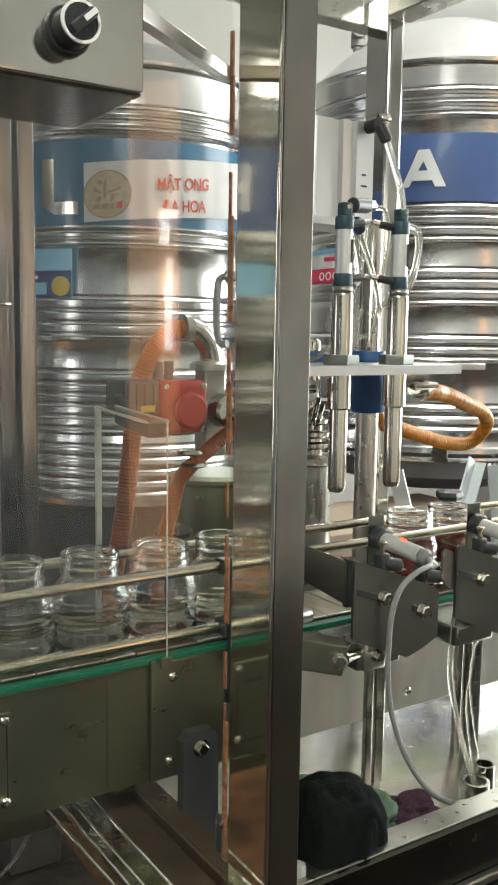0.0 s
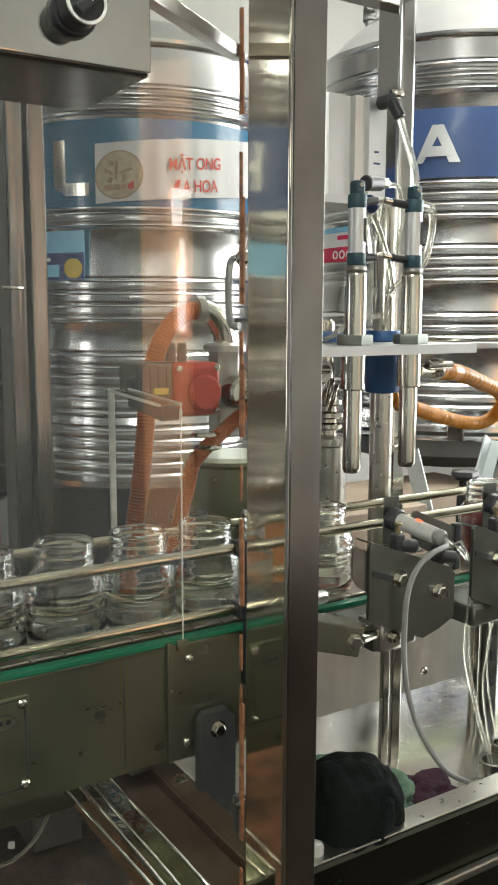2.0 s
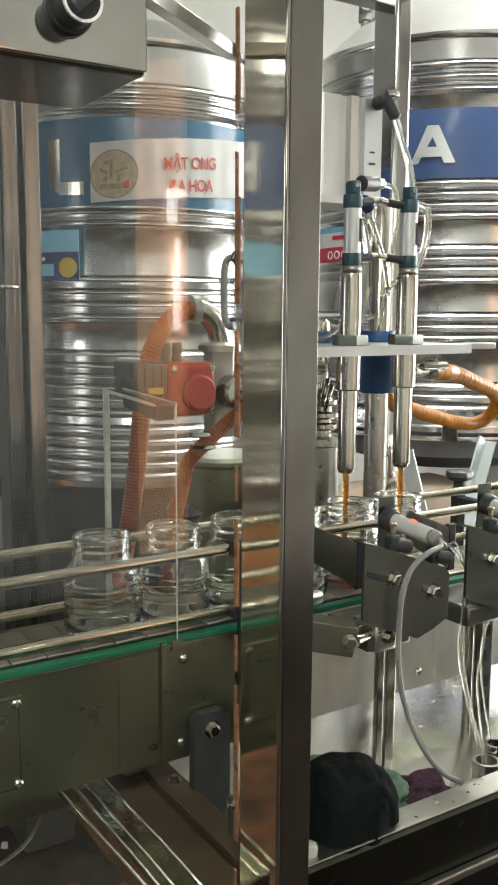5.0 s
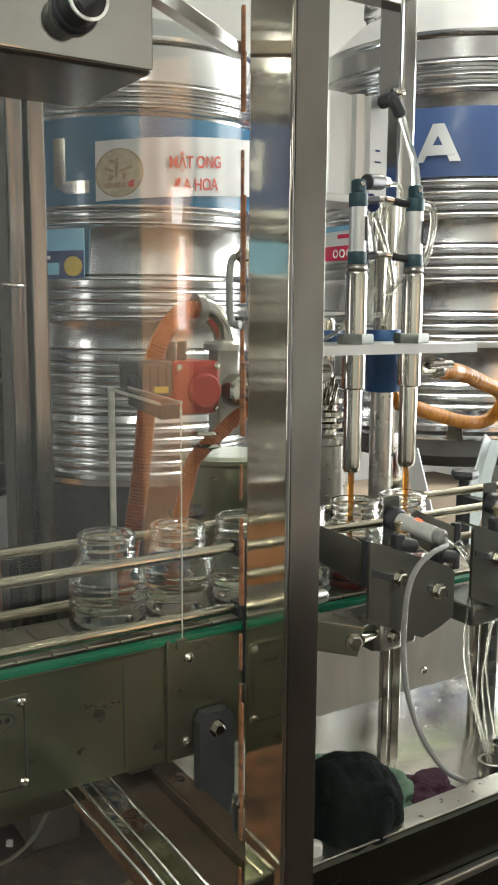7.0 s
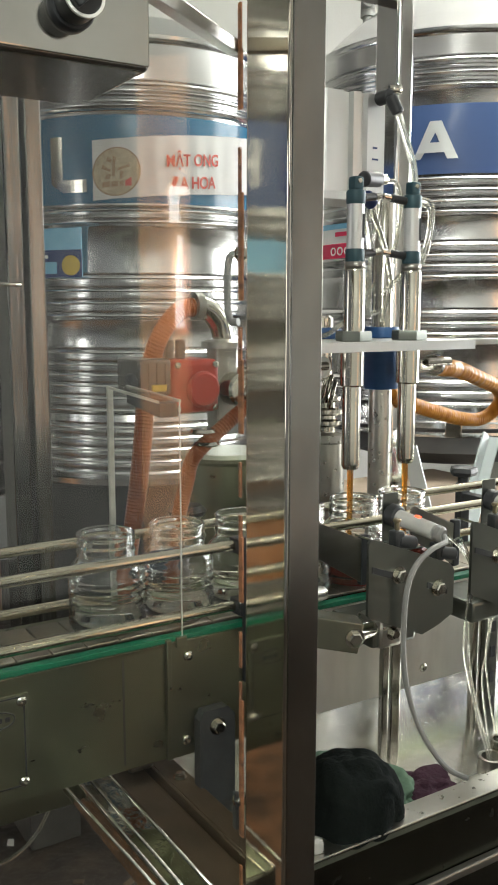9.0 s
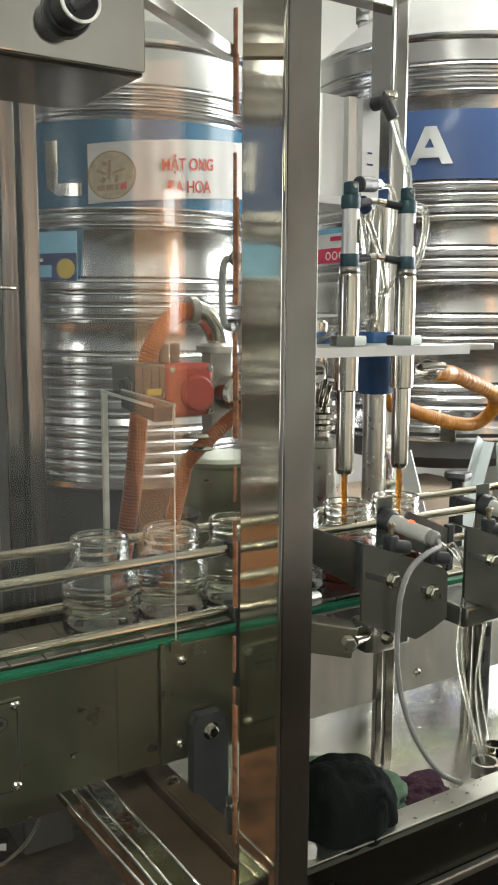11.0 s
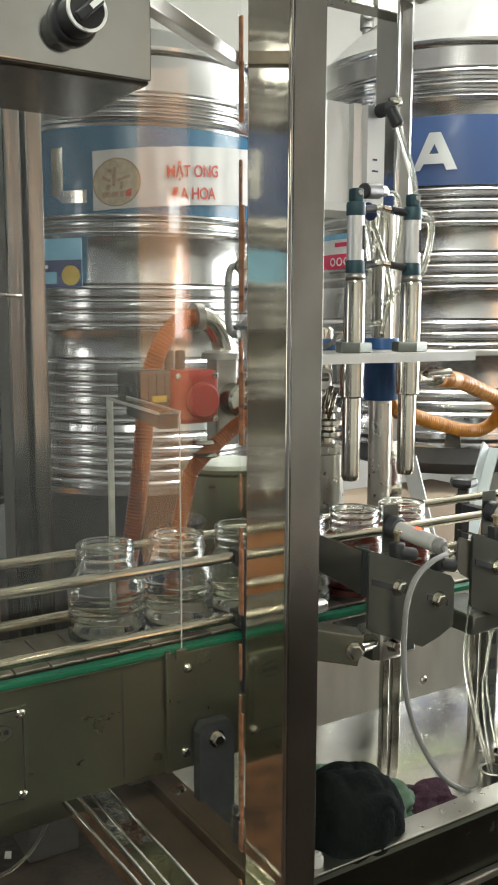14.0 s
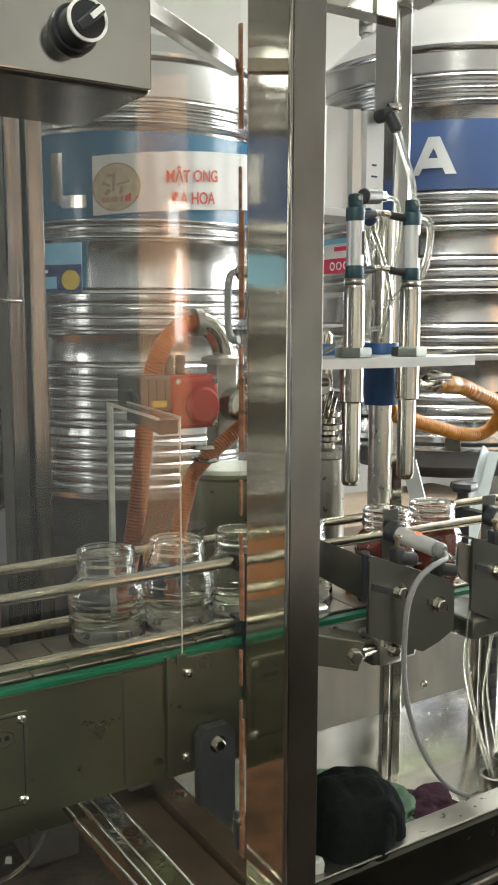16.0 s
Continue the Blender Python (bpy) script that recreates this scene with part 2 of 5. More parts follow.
# ---- mesh helpers ----
def add_box(bm, x0, x1, y0, y1, z0, z1, bev=0.0, seg=2):
    made = bmesh.ops.create_cube(bm, size=1.0)["verts"]
    for v in made:
        v.co = Vector(((x0 + x1) / 2 + v.co.x * (x1 - x0), (y0 + y1) / 2 + v.co.y * (y1 - y0), (z0 + z1) / 2 + v.co.z * (z1 - z0)))
    if bev:
        edges = list({e for v in made for e in v.link_edges})
        made = bmesh.ops.bevel(bm, geom=edges, offset=bev, segments=seg, affect="EDGES", profile=0.5)
        bm.normal_update()
        for f in bm.faces:
            f.smooth = max(abs(c) for c in f.normal) < 0.9999
    return bm


def box(*a, **k):
    return add_box(bmesh.new(), *a, **k)


def add_lathe(bm, profile, seg=32, m=None, caps=True):
    """Rings of (radius, height) round z, moved by m."""
    rings = []
    for r, h in profile:
        ring = [bm.verts.new((r * math.cos(2 * math.pi * i / seg), r * math.sin(2 * math.pi * i / seg), h)) for i in range(seg)]
        rings.append(ring)
    for a, b in zip(rings, rings[1:]):
        for i in range(seg):
            bm.faces.new((a[i], a[(i + 1) % seg], b[(i + 1) % seg], b[i])).smooth = True
    if caps:
        bm.faces.new(list(reversed(rings[0])))
        bm.faces.new(rings[-1])
    if m is not None:
        for ring in rings:
            for v in ring:
                v.co = m @ v.co
    return bm


def lathe(profile, seg=32, m=None, caps=True):
    return add_lathe(bmesh.new(), profile, seg, m, caps)


def between(p0, p1):
    p0, p1 = Vector(p0), Vector(p1)
    return Matrix.Translation(p0) @ (p1 - p0).to_track_quat("Z", "Y").to_matrix().to_4x4(), (p1 - p0).length


def add_rod(bm, p0, p1, r, seg=20, bev=0.0, r1=None):
    m, length = between(p0, p1)
    r1 = r if r1 is None else r1
    if bev:
        prof = [(r - bev, 0), (r, bev), (r1, length - bev), (r1 - bev, length)]
    else:
        prof = [(r, 0), (r1, length)]
    return add_lathe(bm, prof, seg, m)


def rod(*a, **k):
    return add_rod(bmesh.new(), *a, **k)


def smooth_path(points, step=0.006):
    pts = [Vector(p) for p in points]
    pts = [pts[0] * 2 - pts[1]] + pts + [pts[-1] * 2 - pts[-2]]
    out = []
    for a, b, c, d in zip(pts, pts[1:], pts[2:], pts[3:]):
        n = max(2, int((c - b).length / step))
        for i in range(n):
            t = i / n
            out.append(0.5 * ((2 * b) + (c - a) * t + (2 * a - 5 * b + 4 * c - d) * t * t + (3 * b - a - 3 * c + d) * t ** 3))
    out.append(pts[-2])
    return out


def add_tube(bm, points, r, seg=10, step=0.008, ribs=None):
    """A tube along a smooth path; ribs: (pitch, extra radius)."""
    path = smooth_path(points, step)
    rings, side = [], Vector((0.3, 0.2, 1))
    run = 0.0
    for i, p in enumerate(path):
        tan = (path[min(i + 1, len(path) - 1)] - path[max(i - 1, 0)]).normalized()
        side = (side - tan * side.dot(tan)).normalized()
        other = tan.cross(side)
        rr = r
        if ribs:
            rr = r + ribs[1] * (0.5 + 0.5 * math.cos(2 * math.pi * run / ribs[0])) ** 2
        if i:
            run += (p - path[i - 1]).length
        rings.append([bm.verts.new(p + (side * math.cos(2 * math.pi * k / seg) + other * math.sin(2 * math.pi * k / seg)) * rr) for k in range(seg)])
    for a, b in zip(rings, rings[1:]):
        for i in range(seg):
            bm.faces.new((a[i], a[(i + 1) % seg], b[(i + 1) % seg], b[i])).smooth = True
    bm.faces.new(list(reversed(rings[0])))
    bm.faces.new(rings[-1])
    return bm


def tube(*a, **k):
    return add_tube(bmesh.new(), *a, **k)


def add_prism(bm, outline, axis, d0, d1):
    """A flat outline pushed through from d0 to d1 along an axis; the outline gives the two other coordinates in order."""
    def place(u, v, d):
        return {"x": (d, u, v), "y": (u, d, v), "z": (u, v, d)}[axis]
    a = [bm.verts.new(place(u, v, d0)) for u, v in outline]
    b = [bm.verts.new(place(u, v, d1)) for u, v in outline]
    n = len(a)
    bm.faces.new(a)
    bm.faces.new(list(reversed(b)))
    for i in range(n):
        bm.faces.new((a[i], b[i], b[(i + 1) % n], a[(i + 1) % n]))
    bmesh.ops.recalc_face_normals(bm, faces=bm.faces[:])
    return bm


def prism(*a):
    return add_prism(bmesh.new(), *a)


def to_mesh(name, bm, mat, sharp=35):
    me = bpy.data.meshes.new(name)
    bmesh.ops.recalc_face_normals(bm, faces=bm.faces[:])
    rounded = [f.smooth for f in bm.faces]
    bm.to_mesh(me)
    bm.free()
    me.set_sharp_from_angle(angle=radians(sharp))
    me.polygons.foreach_set("use_smooth", rounded)
    me.materials.append(mat)
    return me


def part(name, bm, mat, parent, label="", sharp=35):
    ob = new(name, to_mesh(name, bm, mat, sharp))
    ob.parent = parent
    return tagged(ob, label) if label else ob


def thing(name, label, category, group="", at=(0, 0, 0)):
    ob = new(name)
    ob.empty_display_size = 0.05
    ob.matrix_world = Matrix.Translation(at)
    return tagged(ob, label, category, group)


def solid(name, bm, mat, label, category, group="", kind="", sharp=35):
    return tagged(new(name, to_mesh(name, bm, mat, sharp)), label, category, group, kind)


def structure(name, bm, mat, label=""):
    return tagged(new(name, to_mesh(name, bm, mat)), label, "", "", "structure")


def bolt(parent, p, axis, r=0.006, h=0.005, name="bolt"):
    """A hexagon-head bolt with its washer, standing out along axis."""
    p, axis = Vector(p), Vector(axis).normalized()
    bm = rod(p, p + axis * 0.0012, r * 1.35, 16)
    m, _ = between(p + axis * 0.0012, p + axis * (h + 0.0012))
    add_lathe(bm, [(r, 0), (r, h * 0.8), (r * 0.8, h)], 6, m)
    return part(name, bm, CHROME, parent)


def screw(parent, p, axis, r=0.0055):
    p, axis = Vector(p), Vector(axis).normalized()
    m, _ = between(p, p + axis)
    bm = lathe([(r, 0), (r * 0.95, r * 0.35), (r * 0.65, r * 0.62), (r * 0.3, r * 0.66), (r * 0.28, r * 0.3), (0.0002, r * 0.28)], 16, m)
    return part("screw", bm, CHROME, parent)


# ---- the room ----
XW, XE, YS, YN, H = -2.4, 4.6, -2.3, 4.3, 3.0
structure("floor", box(XW - 0.1, XE + 0.1, YS - 0.1, YN + 0.1, -0.1, 0), FLOOR, "dark brown stained hard floor")
structure("ceiling", box(XW - 0.1, XE + 0.1, YS - 0.1, YN + 0.1, H, H + 0.1), CEIL, "plain white painted ceiling")
structure("wall_north", box(1.35, XE + 0.1, YN, YN + 0.12, 0, H), CREAM, "cream painted wall behind the tanks")
structure("wall_north", box(XW - 0.1, 0.2, YN, YN + 0.12, 0, H), GREY_WALL, "pale painted wall")
# same wall; this stretch is coloured darker to dim what the tanks mirror
structure("wall_north_west", box(0.2, 1.35, YN, YN + 0.12, 0, H), DIMMED_WALL, "wall stretch behind the tanks, darkened to dim reflections")
bm = box(XW - 0.12, XW, YS, 1.80, 0, H)
add_box(bm, XW - 0.12, XW, 2.35, YN, 0, H)
add_box(bm, XW - 0.12, XW, 1.80, 2.35, 0, 0.8)
add_box(bm, XW - 0.12, XW, 1.80, 2.35, 2.2, H)
# unseen wall, coloured dark so the tanks' left sides mirror a dim room
structure("wall_west", bm, DARKENED_WALL, "unseen wall coloured dark for dim reflections, with a narrow window opening")
structure("backdrop", box(XW - 0.5, XW - 0.45, 1.4, 2.8, 0.4, 2.6), WEST_GLOW, "daylight outside the narrow window")
bm = box(XE, XE + 0.12, YS, -0.55, 0, H)
add_box(bm, XE, XE + 0.12, 2.55, YN, 0, H)
add_box(bm, XE, XE + 0.12, -0.55, 2.55, 0, 0.72)
add_box(bm, XE, XE + 0.12, -0.55, 2.55, 2.78, H)
structure("wall_east", bm, CREAM, "cream painted wall with a window opening")
bm = box(XW, 1.70, YS - 0.12, YS, 0, H)
add_box(bm, 2.02, XE, YS - 0.12, YS, 0, H)
add_box(bm, 1.70, 2.02, YS - 0.12, YS, 2.4, H)
structure("wall_south", bm, GREY_WALL, "pale painted wall with a narrow open doorway")
structure("backdrop", box(XE + 0.5, XE + 0.55, -1.0, 4.0, 0.2, 3.0), DAYLIGHT, "bright daylight outside the window")
# unseen emitters shaped to give the door its peach, white and pink reflections
structure("backdrop", box(1.3, 2.6, YS - 0.5, YS - 0.45, 0, 2.8), PEACH_GLOW, "unseen glowing peach panel outside the doorway, for reflections")
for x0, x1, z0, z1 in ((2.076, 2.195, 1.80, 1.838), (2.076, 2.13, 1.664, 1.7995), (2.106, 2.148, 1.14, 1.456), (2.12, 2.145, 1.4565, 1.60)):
    structure("backdrop", box(x0, x1, YS - 0.44, YS - 0.43, z0, z1), WHITE_GLOW, "unseen glowing white strip outside the doorway, for reflections")
structure("backdrop", box(2.155, 2.20, YS - 0.44, YS - 0.43, 1.12, 1.555), PINK_GLOW, "unseen glowing pink strip outside the doorway, for reflections")


def ceiling_light(x, y):
    t = thing("ceiling_light", "white fluorescent batten added on the ceiling out of view", "ceiling light", "ceiling lights")
    part("body", box(x - 0.62, x + 0.62, y - 0.06, y + 0.06, 2.93, H, bev=0.008), WHITE, t)
    for dy in (-0.03, 0.03):
        part("tube", rod((x - 0.59, y + dy, 2.905), (x + 0.59, y + dy, 2.905), 0.013, 12), TUBE, t, "glowing fluorescent tube")


# the second fixture only carries the added fill lamp behind the viewer
for spot in ((2.4, 2.05), (-0.9, -1.0)):
    ceiling_light(*spot)


# ---- tanks ----
def tank_profile(R, z0, z_top, groups, apex, pitch=0.038, depth=0.017):
    """Half outline of a corrugated tank from bottom to apex."""
    prof = [(R * 0.9, z0 - 0.03), (R * 0.97, z0 - 0.02), (R + 0.012, z0), (R + 0.012, z0 + 0.018), (R, z0 + 0.024)]
    ribs = sorted(r for g in groups for r in g)
    for r in ribs:
        for k in range(7):
            a = -math.pi + 2 * math.pi * k / 6
            prof.append((R - depth * 0.35 + depth * (0.5 + 0.5 * math.cos(a)), r + a / (2 * math.pi) * pitch * 0.86))
        prof.append((R, r + pitch * 0.49))
    prof = [p for i, p in enumerate(prof) if i == 0 or p[1] > prof[i - 1][1] - 0.004]
    prof += [(R, z_top - 0.03), (R + 0.008, z_top - 0.024), (R + 0.010, z_top - 0.004), (R - 0.004, z_top + 0.004)]
    for k in range(1, 9):
        a = k / 9
        prof.append(((R - 0.01) * (1 - a) ** 0.9 * (1 + 0.25 * a) , z_top + 0.006 + (apex - z_top) * math.sin(a * math.pi / 2) ** 1.1))
    prof.append((0.06, apex))
    return prof


def wrap(bm, cx, cy, R, toward):
    """Bends a flat patch (x along the shell, z up) round a tank's shell about the heading toward."""
    for v in bm.verts:
        a = toward + v.co.x / R
        r = R + v.co.y
        v.co = Vector((cx + r * math.cos(a), cy + r * math.sin(a), v.co.z))
    bmesh.ops.recalc_face_normals(bm, faces=bm.faces[:])
    return bm


def patch(u0, u1, z0, z1, d, t=0.002, n=24):
    bm = bmesh.new()
    cols = [u0 + (u1 - u0) * i / n for i in range(n + 1)]
    grid = [[bm.verts.new((u, d, z)) for z in (z0, z1)] for u in cols]
    back = [[bm.verts.new((u, d - t, z)) for z in (z0, z1)] for u in cols]
    for g, s in ((grid, 1), (back, -1)):
        for a, b in zip(g, g[1:]):
            f = (a[0], b[0], b[1], a[1])
            bm.faces.new(f if s > 0 else tuple(reversed(f))).smooth = True
    for k in (0, 1):
        for i in range(n):
            bm.faces.new((grid[i][k], grid[i + 1][k], back[i + 1][k], back[i][k]))
    for i in (0, n):
        bm.faces.new((grid[i][0], grid[i][1], back[i][1], back[i][0]))
    return bm


def stroke(quad, d, t=0.002, n=6):
    """A four-sided stroke ((u, z) x 4: two along the bottom, two along the top) cut into columns so that it bends well."""
    bm = bmesh.new()
    a, b, c, e = (Vector(p) for p in quad)
    grid = [[[bm.verts.new((p.x, dd, p.y)) for p in (a.lerp(b, i / n), e.lerp(c, i / n))] for i in range(n + 1)] for dd in (d, d - t)]
    for i in range(n):
        bm.faces.new((grid[0][i][0], grid[0][i + 1][0], grid[0][i + 1][1], grid[0][i][1]))
        bm.faces.new((grid[1][i][1], grid[1][i + 1][1], grid[1][i + 1][0], grid[1][i][0]))
        for k in (0, 1):
            bm.faces.new((grid[0][i][k], grid[1][i][k], grid[1][i + 1][k], grid[0][i + 1][k]))
    for i in (0, n):
        bm.faces.new((grid[0][i][0], grid[0][i][1], grid[1][i][1], grid[1][i][0]))
    return bm


def disc(u, z, r, d, t=0.002, seg=28, inner=0.0):
    """A round patch, or a ring, cut so that it bends well."""
    bm = bmesh.new()
    if inner:
        rings = [[[bm.verts.new((u + rr * math.cos(2 * math.pi * i / seg), dd, z + rr * math.sin(2 * math.pi * i / seg))) for i in range(seg)] for rr in (r, inner)] for dd in (d, d - t)]
        for i in range(seg):
            j = (i + 1) % seg
            bm.faces.new((rings[0][0][i], rings[0][0][j], rings[0][1][j], rings[0][1][i]))
            bm.faces.new((rings[0][0][i], rings[1][0][i], rings[1][0][j], rings[0][0][j]))
            bm.faces.new((rings[0][1][i], rings[0][1][j], rings[1][1][j], rings[1][1][i]))
        return bm
    n = seg // 2
    cols = []
    for i in range(n + 1):
        a = math.pi * (0.01 + 0.98 * i / n)
        cols.append([[bm.verts.new((u - r * math.cos(a), dd, z + s * r * math.sin(a))) for s in (-1, 1)] for dd in (d, d - t)])
    for a, b in zip(cols, cols[1:]):
        bm.faces.new((a[0][0], b[0][0], b[0][1], a[0][1]))
        bm.faces.new((a[1][1], b[1][1], b[1][0], a[1][0]))
        for k in (0, 1):
            bm.faces.new((a[0][k], a[1][k], b[1][k], b[0][k]))
    for c in (cols[0], cols[-1]):
        bm.faces.new((c[0][0], c[0][1], c[1][1], c[1][0]))
    return bm


def words(text, size, u, z, d):
    """Letters as a flat mesh, centred on u, baseline z."""
    curve = bpy.data.curves.new("words", "FONT")
    curve.body, curve.size, curve.align_x, curve.extrude, curve.offset = text, size, "CENTER", 0.0003, 0.0011
    ob = bpy.data.objects.new("words", curve)
    scene.collection.objects.link(ob)
    me = bpy.data.meshes.new_from_object(ob.evaluated_get(bpy.context.evaluated_depsgraph_get()))
    bpy.data.objects.remove(ob)
    bpy.data.curves.remove(curve)
    bm = bmesh.new()
    bm.from_mesh(me)
    bpy.data.meshes.remove(me)
    for k in range(-24, 25):
        bmesh.ops.bisect_plane(bm, geom=bm.verts[:] + bm.edges[:] + bm.faces[:], plane_co=(k * 0.009, 0, 0), plane_no=(1, 0, 0))
    for v in bm.verts:
        v.co = Vector((u + v.co.x * 0.74, d + v.co.z, z + v.co.y))
    return bm


def stand(t, cx, cy, R, z, lean):
    for k in range(4):
        a = radians(lean + 90 * k)
        top = (cx + R * 0.86 * math.cos(a), cy + R * 0.86 * math.sin(a), z)
        foot = (cx + R * 1.12 * math.cos(a), cy + R * 1.12 * math.sin(a), 0)
        m, length = between(foot, top)
        bm = bmesh.new()
        add_box(bm, -0.03, 0.03, -0.003, 0.003, 0, length)
        add_box(bm, 0.024, 0.03, 0.003, 0.055, 0, length)
        bm.transform(m)
        part("leg", bm, STAND, t, "pale painted angle-steel leg")


def left_tank():
    cx, cy, R = LEFT_TANK
    t = thing("honey_tank", "corrugated stainless tank with a teal band and a white banner", "tank", "honey tanks")
    groups = [(0.69, 0.728, 0.766, 0.805, 0.843), (0.90, 0.94, 0.98, 1.015, 1.05, 1.09), (1.21, 1.25, 1.29, 1.33), (1.507, 1.543), (1.863, 1.895, 1.927)]
    part("shell", lathe(tank_profile(R, 0.65, 2.08, groups, 2.23), 96), TANK, t, "", 50).location = (cx, cy, 0)
    face = math.atan2(-cy, -cx)
    part("band", wrap(patch(-0.75, 0.75, 1.565, 1.835, 0.004, 0.003, 60), cx, cy, R, face), SKY, t, "teal blue painted band")
    for q in (((-0.30, 1.63), (-0.255, 1.63), (-0.255, 1.775), (-0.30, 1.775)), ((-0.2545, 1.60), (-0.17, 1.60), (-0.17, 1.64), (-0.2545, 1.64)), ((-0.30, 1.6295), (-0.2555, 1.60), (-0.2555, 1.6295), (-0.2995, 1.6299))):
        part("emblem_stroke", wrap(stroke(q, 0.006), cx, cy, R, face), CHROME, t, "bare steel letter shape left in the band")
    bm = lathe([(R * 0.86, 0.0), (R * 0.86, 0.62)], 48, Matrix.Translation((cx, cy, 0)))
    part("pedestal", bm, BLACK, t, "dark pedestal under the tank")


def hang(bm):
    """Hangs a flat patch slightly askew: it climbs along the shell."""
    for v in bm.verts:
        v.co.z += 0.075 * (v.co.x + 0.155)
    return bm


def banner():
    cx, cy, R = LEFT_TANK
    face = math.atan2(-cy, -cx)
    t = thing("banner", "white vinyl banner with red lettering on the tank", "banner")

    def stick(name, bm, mat, label=""):
        return part(name, wrap(hang(bm), cx, cy, R, face), mat, t, label)

    sheet = patch(-0.146, 0.42, 1.572, 1.756, 0.012, 0.002, 60)
    for v in sheet.verts:
        v.co.y += 0.0016 * math.sin(v.co.x * 95 + v.co.z * 30) * (1 if v.co.z < 1.6 else 0.4)
        v.co.z += 0.0022 * noise.noise((v.co.x * 40, v.co.z * 3, 1.0))
    stick("sheet", sheet, BANNER)
    stick("words", words("MẬT ONG", 0.052, 0.172, 1.661, 0.0146), RED_INK, "red printed words")
    stick("words", words("ĐA HOA", 0.052, 0.174, 1.591, 0.0146), RED_INK, "red printed words")
    u, z = -0.071, 1.654
    stick("emblem", disc(u, z, 0.073, 0.0155), TAN, "round tan emblem")
    stick("emblem_ring", disc(u, z, 0.075, 0.0165, 0.002, 32, 0.071), BROWN_INK)
    figure = (((-0.013, -0.010), (-0.005, -0.014), (0.000, 0.044), (-0.010, 0.048)), ((0.004, 0.002), (0.044, 0.012), (0.040, 0.022), (0.004, 0.010)),
              ((-0.046, 0.012), (-0.018, 0.000), (-0.018, 0.008), (-0.042, 0.024)), ((0.010, -0.022), (0.018, -0.024), (0.022, 0.000), (0.012, 0.001)),
              ((-0.036, -0.018), (-0.024, -0.024), (-0.014, -0.010), (-0.026, -0.004)), ((-0.030, 0.034), (-0.016, 0.028), (-0.012, 0.038), (-0.026, 0.044)))
    for q in figure:
        stick("emblem_figure", stroke([(u + a, z + b) for a, b in q], 0.0175), BROWN_INK)
    for k, (a, b) in enumerate(((-0.045, -0.020), (-0.016, 0.006), (0.010, 0.022), (0.027, 0.046))):
        stick("bar", stroke([(u + a, z - 0.046), (u + b, z - 0.046), (u + b, z - (0.028 if k < 3 else 0.020)), (u + a, z - 0.030)], 0.0175), RED_INK if k == 3 else BROWN_INK, "unreadable brown print")


def tank_label():
    cx, cy, R = LEFT_TANK
    face = math.atan2(-cy, -cx)
    t = thing("tank_label", "pale and navy blue sticker on the tank", "sticker")
    z0, z1, u0, u1 = 1.333, 1.490, -0.362, -0.187
    part("sheet", wrap(patch(u0, u1, z0, z1, 0.018, 0.004, 12), cx, cy, R, face), PALE_BLUE, t)
    part("lower_field", wrap(patch(u0, u1, z0, z0 + 0.088, 0.020, 0.002, 12), cx, cy, R, face), NAVY, t)
    part("round_seal", wrap(disc(u1 - 0.038, z0 + 0.038, 0.032, 0.022), cx, cy, R, face), YELLOW, t, "yellow round seal")
    part("panel", wrap(patch(u0 + 0.01, u0 + 0.085, z0 + 0.012, z0 + 0.05, 0.022, 0.002, 6), cx, cy, R, face), PALE_BLUE, t)
    part("bar", wrap(patch(u0 + 0.01, u0 + 0.05, z0 + 0.062, z0 + 0.072, 0.022, 0.002, 4), cx, cy, R, face), WHITE, t)


